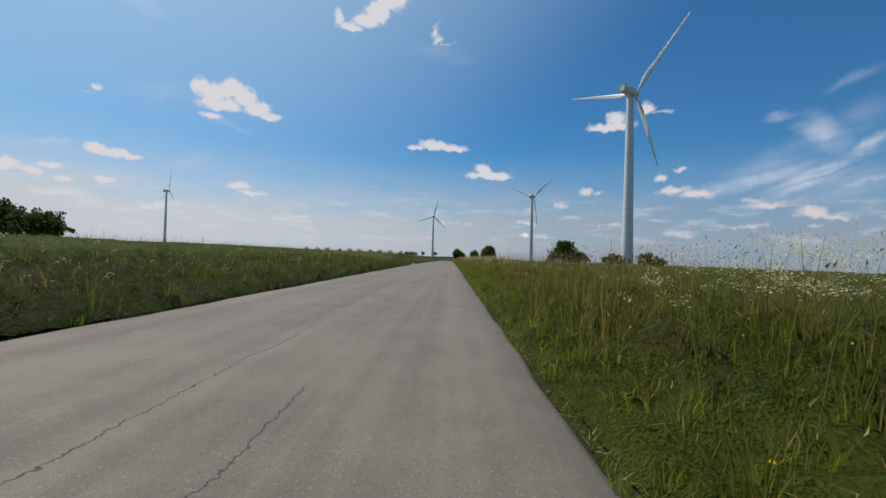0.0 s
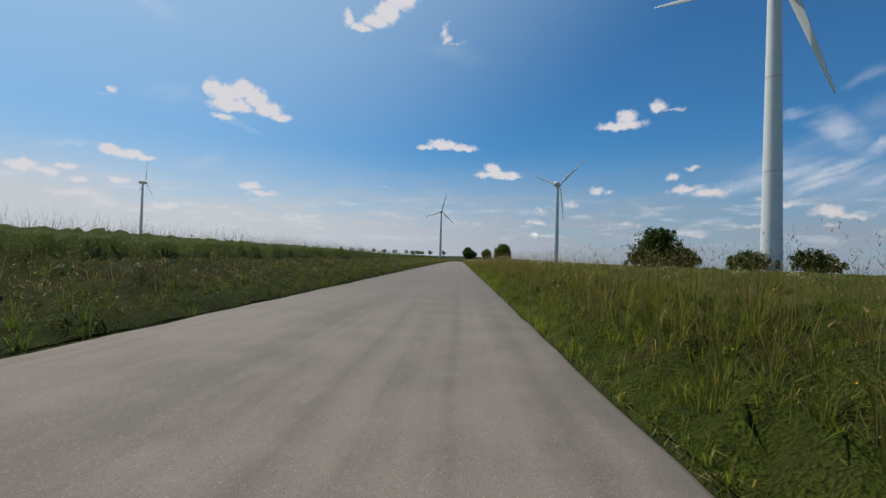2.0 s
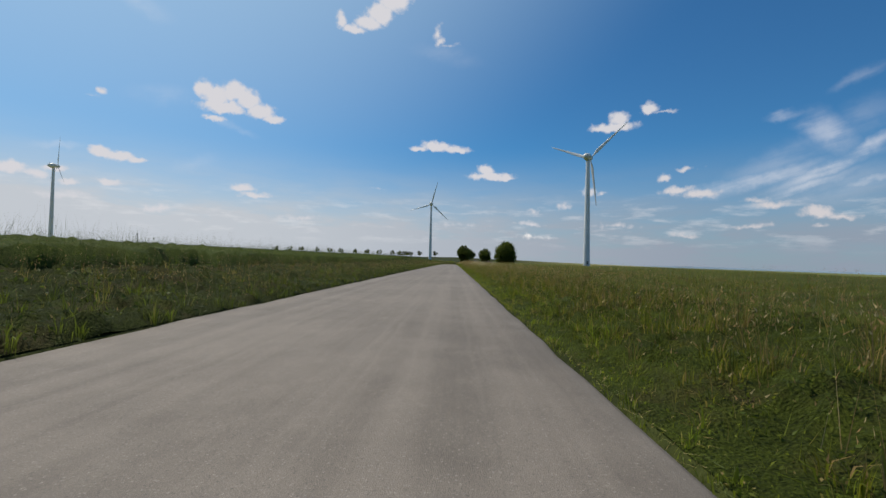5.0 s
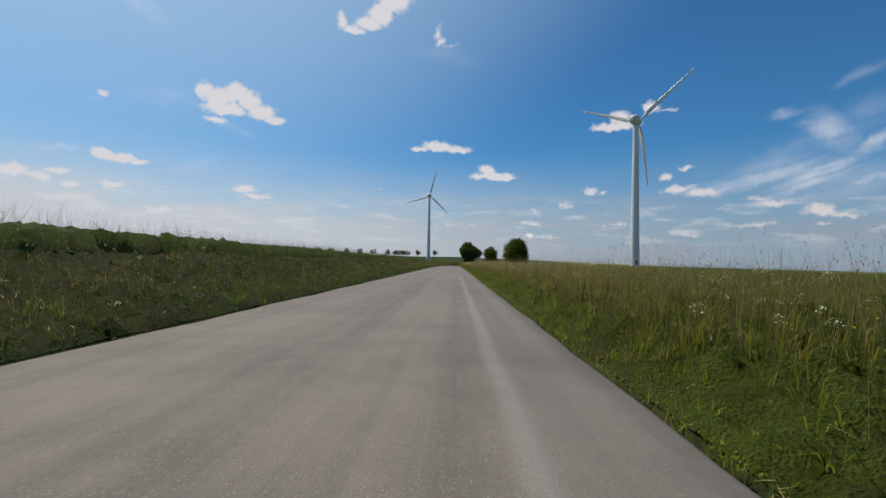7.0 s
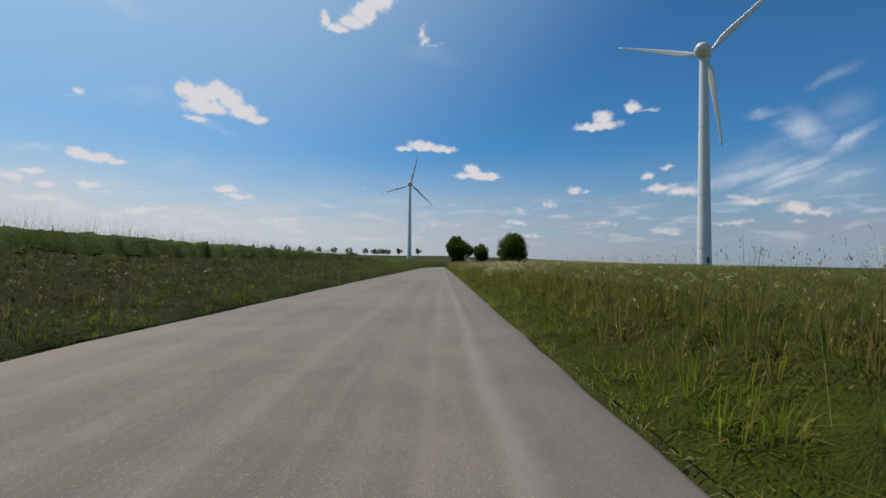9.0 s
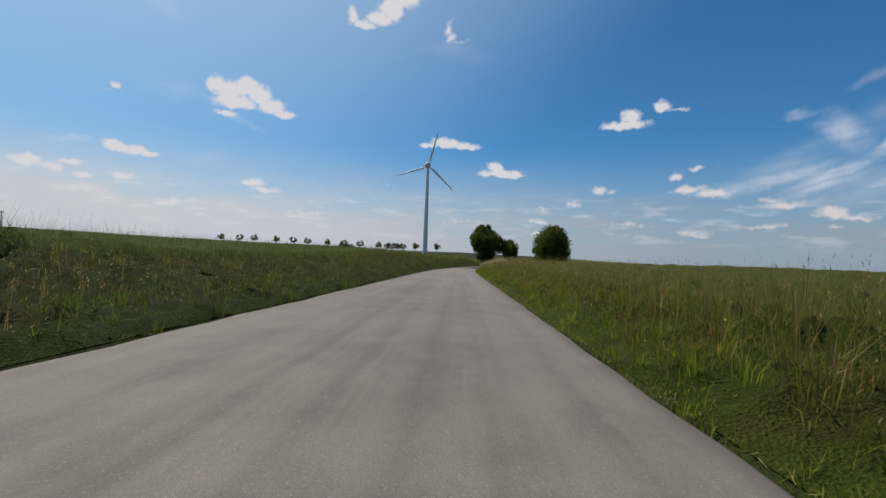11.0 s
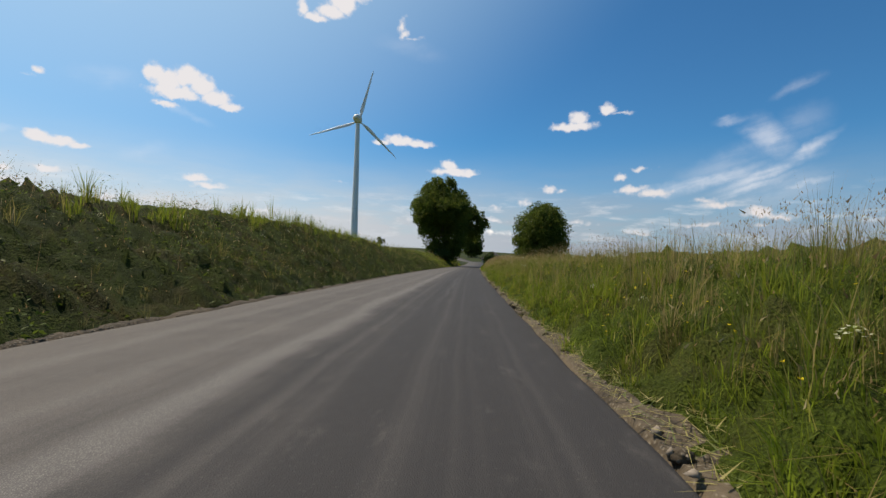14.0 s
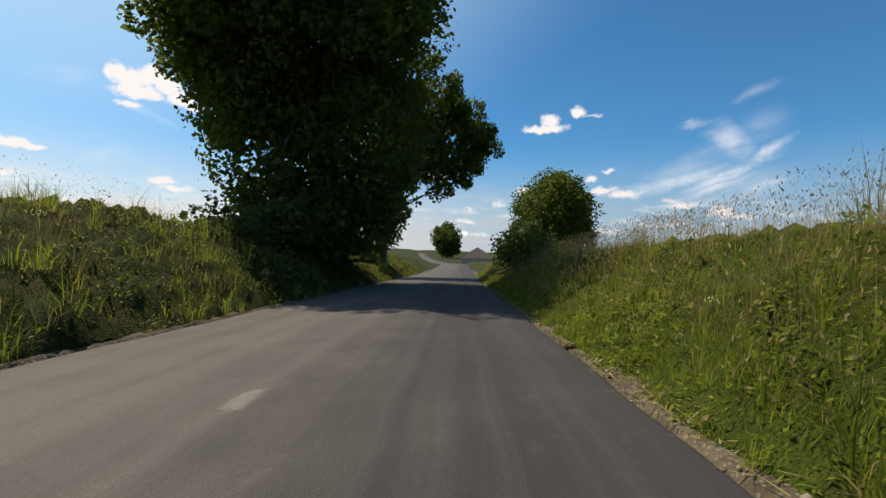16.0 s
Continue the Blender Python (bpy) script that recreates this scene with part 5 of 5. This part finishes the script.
def shrub(name, at, blobs, n, size, label, seed):
    ob = thing(name, at, label, "bush")
    me, centres = crown_mesh("foliage", blobs, int(n * 1.4), size * 0.98, M_LEAF2, seed, 230, 0.15, n // 8)
    f = new("foliage", me)
    f.parent = ob
    g = np.random.default_rng(seed)
    for k in range(7):
        bm = bmesh.new()
        q = Vector(centres[int(g.integers(0, len(centres)))])
        tube(bm, (g.normal(0, 0.4), g.normal(0, 0.4), -0.1), q, 0.09, 0.02, 6)
        part("stem", bm, M_BARK, ob, "", True)
    return ob


shrub("field_bush", on_land(46.5, 186.0), [(0, 0, 4.9, 5.8, 5.0, 4.8), (-1.5, 0, 2.8, 6.0, 5, 2.8), (1.0, 0, 7.6, 3.8, 3.4, 2.6)], 9000, 0.42, "tall dense green field bush", 21)
shrub("field_bush", on_land(54.0, 188.0), [(0, 0, 3.0, 3.8, 3.4, 2.6), (1, 0, 2.0, 3.4, 3, 2.0)], 3600, 0.40, "low rounded green field bush", 22)
shrub("turbine_bush", on_land(66.0, 182.0), [(0, 0, 2.6, 4.4, 3.6, 2.6), (-2, 0, 1.8, 3.6, 3, 1.9)], 3600, 0.40, "green bush at the foot of the wind turbine", 23)
shrub("turbine_bush", on_land(79.0, 181.0), [(0, 0, 3.0, 4.6, 3.6, 2.8), (4, 0, 2.2, 4.0, 3, 2.0)], 4200, 0.40, "spreading green bush at the foot of the wind turbine", 24)
shrub("hill_bush", on_land(-77.0, 80.0), [(0, 0, 3.2, 5.5, 4.5, 3.2), (4.0, 0, 2.6, 3.6, 3.4, 2.8), (-5, 0, 4.4, 3.0, 3.0, 3.2)], 5200, 0.40, "dark green bush on the hill field", 25)
shrub("verge_bush", on_land(20.2, 623.0), [(0, 0, 1.1, 1.4, 3.6, 1.5)], 4200, 0.16, "low green bush on the shaded verge", 26)
shrub("hedge_bush", on_land(8.2, 618.6), [(0, 0, 0.7, 2.3, 2.4, 1.2), (-1.6, -0.6, 0.3, 1.8, 1.8, 0.8), (1.2, 0.6, 0.9, 1.5, 1.8, 1.4)], 6500, 0.16, "dark dense bush below the maple", 28)
shrub("far_bush", on_land(-60.0, 640.0), [(0, 0, 2.4, 6, 6, 2.4)], 1500, 0.5, "green bush at the top of the bank", 27)


# ------------------------------------------------------------ wind turbines
def blade_mesh(length):
    """A twisted, tapering blade along +z from its round root."""
    secs = [(0.0, 0.9, 0.9, 0), (0.05, 0.95, 0.85, 0), (0.16, 2.5, 0.62, 16), (0.24, 2.65, 0.50, 13), (0.4, 2.15, 0.36, 8), (0.6, 1.6, 0.24, 4), (0.8, 1.1, 0.15, 2), (0.94, 0.7, 0.09, 0), (1.0, 0.15, 0.04, 0)]
    k = length / 40.0
    verts, n = [], 10
    for f, chord, thick, tw in secs:
        for q in range(n):
            a = 2 * math.pi * q / n
            x = chord * 0.5 * math.cos(a) - chord * (0.18 if f > 0.1 else 0)
            y = thick * 0.5 * math.sin(a) * (1.0 if f < 0.1 else (0.55 + 0.45 * math.cos(a)))
            t = radians(tw)
            verts.append(((x * math.cos(t) - y * math.sin(t)) * k, (x * math.sin(t) + y * math.cos(t)) * k, f * length + 0.9))
    faces = [(i * n + q, i * n + (q + 1) % n, (i + 1) * n + (q + 1) % n, (i + 1) * n + q) for i in range(len(secs) - 1) for q in range(n)]
    faces.append(tuple(range((len(secs) - 1) * n, len(secs) * n)))
    return mesh_of("blade", verts, faces, M_BLADE, True)


def turbine(at, hub_z, radius, axis, turn, r0, r1, egg, label):
    """Tower, nacelle, hub and three blades; axis: the way the rotor faces, degrees right of ahead."""
    ob = thing("wind_turbine", at, label, "wind turbine", "wind turbines")
    hh = hub_z - at[2]
    cuts = [0.0, 0.33, 0.64, 0.97]
    for i in range(3):
        bm = bmesh.new()
        a, b = cuts[i] * hh, cuts[i + 1] * hh
        ra, rb = r0 + (r1 - r0) * cuts[i], r0 + (r1 - r0) * cuts[i + 1]
        tube(bm, (0, 0, a - (0.5 if i == 0 else 0)), (0, 0, b), ra, rb, 36)
        part("tower_section", bm, M_TOWER, ob, "", True)
        bm = bmesh.new()
        tube(bm, (0, 0, b - 0.12), (0, 0, b + 0.06), rb + 0.035, rb + 0.035, 36, True)
        part("flange", bm, M_FLANGE, ob)
    bm = bmesh.new()
    box(bm, (-0.5, -r0 - 0.04, 1.0), (0.5, -r0 + 0.12, 3.1), 0.03)
    part("service_door", bm, M_DARK, ob, "dark steel service door")
    a = radians(-axis)
    face = Matrix.Rotation(a, 4, "Z")
    tilt = Matrix.Translation((0, 0, hh)) @ face
    bm = bmesh.new()
    if egg:
        bmesh.ops.create_uvsphere(bm, u_segments=24, v_segments=14, radius=1.0)
        for v in bm.verts:
            k = 1.0 - 0.25 * max(0, v.co.y)
            v.co = Vector((v.co.x * 2.5 * k, v.co.y * 4.4 - 0.6, v.co.z * 2.5 * k))
    else:
        box(bm, (-1.55, -5.6, -1.5), (1.55, 2.2, 1.55), 0.35)
        for v in bm.verts:
            if v.co.y < -3.5:
                v.co.x *= 0.82
                v.co.z = v.co.z * 0.80 + 0.25
    nac = part("nacelle", bm, M_NACELLE, ob, "", egg)
    nac.matrix_local = tilt
    bm = bmesh.new()
    if egg:
        tube(bm, (0, -3.2, 2.2), (0, -3.2, 4.0), 0.05, 0.04, 6, True)
        part("wind_vane", bm, M_DARK, nac)
    else:
        box(bm, (-1.0, -5.0, 1.72), (1.0, -3.6, 2.30), 0.08)
        part("cooler", bm, M_NACELLE, nac)
        bm = bmesh.new()
        box(bm, (-0.8, -5.05, 1.84), (0.8, -4.99, 2.18), 0.0)
        part("cooler_vent", bm, M_DARK, nac)
    bm = bmesh.new()
    bmesh.ops.create_uvsphere(bm, u_segments=20, v_segments=12, radius=1.45)
    for v in bm.verts:
        v.co.y = v.co.y * (1.35 if v.co.y > 0 else 0.8) + 3.4
    hub = part("hub", bm, M_NACELLE, ob, "", True)
    hub.matrix_local = tilt
    me = blade_mesh(radius - 0.9)
    for k in range(3):
        b = new("blade", me)
        b.parent = ob
        b.matrix_local = tilt @ Matrix.Translation((0, 3.4, 0)) @ Matrix.Rotation(radians(turn + 120 * k), 4, "Y")
    return ob


turbine(on_land(71.9, 183.5), 71.3, 33.5, 55, 42, 2.25, 1.35, False, "white wind turbine with box nacelle beside field bushes")
turbine(on_land(88.0, 492.3), 71.9, 33.0, 44, 52, 2.2, 1.25, True, "white wind turbine on the meadow behind tall grass")
turbine(on_land(-31.3, 782.2), 74.4, 30.5, 8, 14, 2.1, 1.1, True, "grey-looking wind turbine against the light beyond the bank")
turbine(on_land(-413.5, 641.2), 88.3, 31.0, 35, 8, 2.1, 1.1, True, "distant wind turbine on the hill field")


# ------------------------------------------------------------ smaller things
def beacon():
    ob = thing("road_works_beacon", on_land(2.75, 497.2, 0.02), "red and white striped road works board on a rubber foot", "traffic beacon", turn=4)
    bm = bmesh.new()
    box(bm, (-0.115, -0.018, 0.14), (0.115, 0.018, 1.10), 0.004)
    board = part("board", bm, M_STRIPES, ob, "red and white slanted stripes, dirty")
    for lo, hi in (((-0.132, -0.026, 0.115), (-0.112, 0.026, 1.125)), ((0.112, -0.026, 0.115), (0.132, 0.026, 1.125)), ((-0.112, -0.026, 1.10), (0.112, 0.026, 1.125)), ((-0.112, -0.026, 0.115), (0.112, 0.026, 0.14))):
        bm = bmesh.new()
        box(bm, lo, hi, 0.006)
        part("rim", bm, M_RIM, board, "scuffed white plastic rim")
    bm = bmesh.new()
    box(bm, (-0.085, -0.0235, 1.055), (-0.02, -0.019, 1.085))
    part("maker_plate", bm, M_PLATE, board)
    bm = bmesh.new()
    tube(bm, (0.0, 0, 1.12), (0.0, 0, 1.185), 0.022, 0.016, 10, True)
    part("lamp_peg", bm, M_RIM, board)
    bm = bmesh.new()
    box(bm, (-0.03, -0.03, 0.05), (0.03, 0.03, 0.13), 0.005)
    part("socket", bm, M_DARK, ob)
    for lo, hi in (((-0.20, -0.42, -0.02), (0.20, 0.42, 0.045)), ((-0.16, -0.16, 0.04), (0.16, 0.16, 0.085)), ((-0.17, -0.38, 0.04), (-0.07, -0.19, 0.07)), ((0.07, -0.38, 0.04), (0.17, -0.19, 0.07)),
                   ((-0.17, 0.19, 0.04), (-0.07, 0.38, 0.07)), ((0.07, 0.19, 0.04), (0.17, 0.38, 0.07))):
        bm = bmesh.new()
        box(bm, lo, hi, 0.014)
        part("foot_block", bm, M_RUBBER, ob, "worn grey recycled rubber")


beacon()


def barn():
    ob = thing("barn", on_land(43.0, 752.0), "low barn with a dark tiled pitched roof", "barn", turn=-12)
    z0, z1, z2 = -0.5, 1.6, 5.4
    bm = bmesh.new()
    box(bm, (-5.2, -4.0, z0), (5.2, 4.0, z1 + 0.6), 0.02)
    part("wall", bm, M_RENDER, ob)
    for s in (-1, 1):
        bm = bmesh.new()
        v = [bm.verts.new(p) for p in ((s * 6.2, -4.6, z1), (s * 6.2, 4.6, z1), (0, 1.5, z2), (0, -1.5, z2), (s * 6.2, -4.6, z1 + 0.2), (s * 6.2, 4.6, z1 + 0.2), (0, 1.5, z2 + 0.2), (0, -1.5, z2 + 0.2))]
        for f in ((0, 1, 2, 3), (7, 6, 5, 4), (0, 4, 5, 1), (1, 5, 6, 2), (3, 2, 6, 7), (0, 3, 7, 4)):
            bm.faces.new([v[i] for i in f])
        part("roof", bm, M_ROOF, ob)
    for s in (-1, 1):
        bm = bmesh.new()
        v = [bm.verts.new(p) for p in ((-6.2, s * 4.6, z1 + 0.1), (6.2, s * 4.6, z1 + 0.1), (0, s * 1.5, z2 + 0.1), (-6.2, s * 4.4, z1), (6.2, s * 4.4, z1), (0, s * 1.4, z2))]
        for f in ((0, 1, 2), (5, 4, 3), (0, 3, 4, 1), (1, 4, 5, 2), (2, 5, 3, 0)):
            bm.faces.new([v[i] for i in f])
        part("roof_end", bm, M_ROOF, ob)


barn()


def pebble_mesh(name, mat, seed):
    g = np.random.default_rng(seed)
    bm = bmesh.new()
    bmesh.ops.create_icosphere(bm, subdivisions=2, radius=1.0)
    for v in bm.verts:
        v.co = v.co * float(1 + 0.35 * noise.noise(v.co * 1.3 + Vector((seed, 0, 0))) + 0.1 * g.normal())
        v.co.z *= 0.62
    me = bpy.data.meshes.new(name)
    bm.to_mesh(me)
    bm.free()
    me.materials.append(mat)
    return me


stone_meshes = [pebble_mesh("stone", M_STONE, k) for k in range(4)]
for k, (s, y, r) in enumerate(((0.75, 568.3, 0.075), (0.95, 567.6, 0.06), (1.25, 567.0, 0.10), (1.9, 566.4, 0.085), (0.45, 569.2, 0.05), (2.3, 568.3, 0.07), (1.5, 565.8, 0.055), (0.35, 566.2, 0.06),
                               (0.3, 588.0, 0.09), (0.42, 589.5, 0.12), (0.5, 590.6, 0.10), (0.35, 586.8, 0.07), (0.45, 593.4, 0.08), (0.3, 509.6, 0.05), (0.4, 511.5, 0.06), (0.38, 547.4, 0.06), (0.3, 549.6, 0.05))):
    ob = new("stone", stone_meshes[k % 4])
    x = float(right_edge(y)) + s
    ob.matrix_world = Matrix.Translation((x, y, float(land(x, y)) + 0.03 + r * 0.3)) @ Matrix.Rotation(k * 1.9, 4, "Z") @ Matrix.Diagonal((r * 1.3, r, r, 1))
    tagged(ob, "rough pale brown stone lying on roadside soil", "stone", "stones beside the road")


def crumbs(name, mat, spots, label, category, seed):
    """Many small lumps in one mesh."""
    g = np.random.default_rng(seed)
    V, T = [], []
    oct_v = np.array([(1, 0, 0), (0, 1, 0), (-1, 0, 0), (0, -1, 0), (0, 0, 1), (0, 0, -0.4)])
    oct_f = np.array([(0, 1, 4), (1, 2, 4), (2, 3, 4), (3, 0, 4), (1, 0, 5), (2, 1, 5), (3, 2, 5), (0, 3, 5)])
    for n, y0, y1, s0, s1, r0, r1, on_road in spots:
        for _ in range(n):
            y, s = g.uniform(y0, y1), g.uniform(s0, s1)
            x = float(right_edge(y)) + s
            z = float(road_z(y)) + (0.045 if y > 498 else 0.012) if on_road else float(land(x, y)) + 0.05
            r = g.uniform(r0, r1)
            V.append(oct_v * r * g.uniform(0.6, 1.3, (6, 3)) + np.array([x, y, z + r * 0.2]))
            T.append(oct_f + 6 * (len(V) - 1))
    return tagged(new(name, soup(name, np.concatenate(V), np.concatenate(T), mat)), label, category, kind="stuff")


crumbs("mud_crumbs", M_CLOD, [(40, 96, 118, -3.4, -0.6, 0.006, 0.018, True), (26, 118, 140, -3.2, -0.6, 0.006, 0.018, True), (110, 155, 166, -4.6, -0.1, 0.006, 0.022, True), (9, 157, 159, -1.8, -0.9, 0.02, 0.035, True), (220, 160.5, 166, 0.1, 3.8, 0.01, 0.05, False), (30, 0, 96, -4.5, -0.5, 0.006, 0.016, True)],
       "dry dark mud crumbs fallen on the road", "mud", 31)
crumbs("soil_rubble", M_STONE, [(900, 499, 640, 0.05, 0.75, 0.012, 0.05, False), (300, 563, 572, 0.1, 3.5, 0.010, 0.035, False)], "small stones and lumps in roadside soil", "rubble", 32)
crumbs("loose_chippings", M_STONE, [(500, 58.5, 65.5, -6.9, -5.8, 0.006, 0.02, True), (240, 500, 600, -5.2, -0.3, 0.004, 0.010, True)], "loose pale chippings scattered on the road", "gravel", 33)


def lumps(name, n, y0, y1, s0, s1, r0, r1, mat, label, category, seed):
    """Rough clods of soil, joined in one mesh."""
    g = np.random.default_rng(seed)
    bm = bmesh.new()
    bmesh.ops.create_icosphere(bm, subdivisions=1, radius=1.0)
    base = np.array([v.co[:] for v in bm.verts])
    tri = np.array([[v.index for v in f.verts] for f in bm.faces])
    bm.free()
    V, T = [], []
    for k in range(n):
        y, s = g.uniform(y0, y1), s0 + (s1 - s0) * g.uniform(0, 1) ** 1.5
        x = float(right_edge(y)) + s
        if waves(np.array(x), np.array(y), 0.8, 2) < -0.15:
            continue
        r = r0 + (r1 - r0) * g.uniform(0, 1) ** 2
        V.append(base * (r * g.uniform(0.7, 1.25, (len(base), 1))) * np.array([1.2, 1.0, 0.7]) + np.array([x, y, float(land(x, y)) + 0.03 + r * 0.2]))
        T.append(tri + len(base) * (len(V) - 1))
    return tagged(new(name, soup(name, np.concatenate(V), np.concatenate(T), mat)), label, category, kind="stuff")


lumps("soil_clods", 700, 499, 640, 0.06, 0.60, 0.02, 0.10, M_SOIL, "crumbled brown soil clods beside new asphalt", "soil", 41)
lumps("soil_heap", 520, 559, 569, 0.08, 0.72, 0.02, 0.085, M_HEAP, "heap of broken pale brown clods beside new asphalt", "soil", 43)
lumps("soil_clods", 160, 563, 572, 0.2, 4.0, 0.015, 0.07, M_SOIL, "soil clods scattered over the entrance", "soil", 42)


def wrapper():
    bm = bmesh.new()
    bmesh.ops.create_grid(bm, x_segments=6, y_segments=4, size=0.5)
    for v in bm.verts:
        v.co = Vector((v.co.x * 0.13, v.co.y * 0.09, 0.02 + 0.016 * math.sin(v.co.x * 9) + 0.014 * math.cos(v.co.y * 11 + v.co.x * 5)))
    bmesh.ops.solidify(bm, geom=bm.faces[:], thickness=0.006)
    me = bpy.data.meshes.new("litter_packet")
    bm.to_mesh(me)
    bm.free()
    me.materials.append(M_ORANGE)
    ob = new("litter_packet", me)
    ob.matrix_world = pose(float(right_edge(464.75)) + 0.06, 464.75, float(road_z(464.75)) + 0.03, 20, 8, -35)
    tagged(ob, "crumpled orange packet lying at the road edge", "litter")


wrapper()


def far_mast():
    ob = thing("radio_mast", on_land(-480, 860), "thin grey mast far across the fields", "mast")
    bm = bmesh.new()
    tube(bm, (0, 0, -1), (0, 0, 20), 0.7, 0.3, 8, True)
    part("pole", bm, M_DARK, ob)
    bm = bmesh.new()
    box(bm, (-1.2, -0.4, 18.0), (1.2, 0.4, 19.4), 0.05)
    part("aerial", bm, M_DARK, ob)


far_mast()


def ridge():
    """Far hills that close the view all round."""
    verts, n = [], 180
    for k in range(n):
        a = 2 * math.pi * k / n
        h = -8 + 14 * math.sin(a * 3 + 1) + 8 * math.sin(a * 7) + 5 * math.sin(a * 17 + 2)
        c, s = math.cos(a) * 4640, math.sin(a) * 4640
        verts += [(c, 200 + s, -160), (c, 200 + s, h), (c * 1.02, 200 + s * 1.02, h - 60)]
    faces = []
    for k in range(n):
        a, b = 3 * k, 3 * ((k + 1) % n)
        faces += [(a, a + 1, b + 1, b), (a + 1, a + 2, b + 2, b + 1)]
    tagged(new("backdrop", mesh_of("backdrop", verts, faces, M_RIDGE, True)), "hills on the horizon with haze painted in as blue", "hills", kind="structure")


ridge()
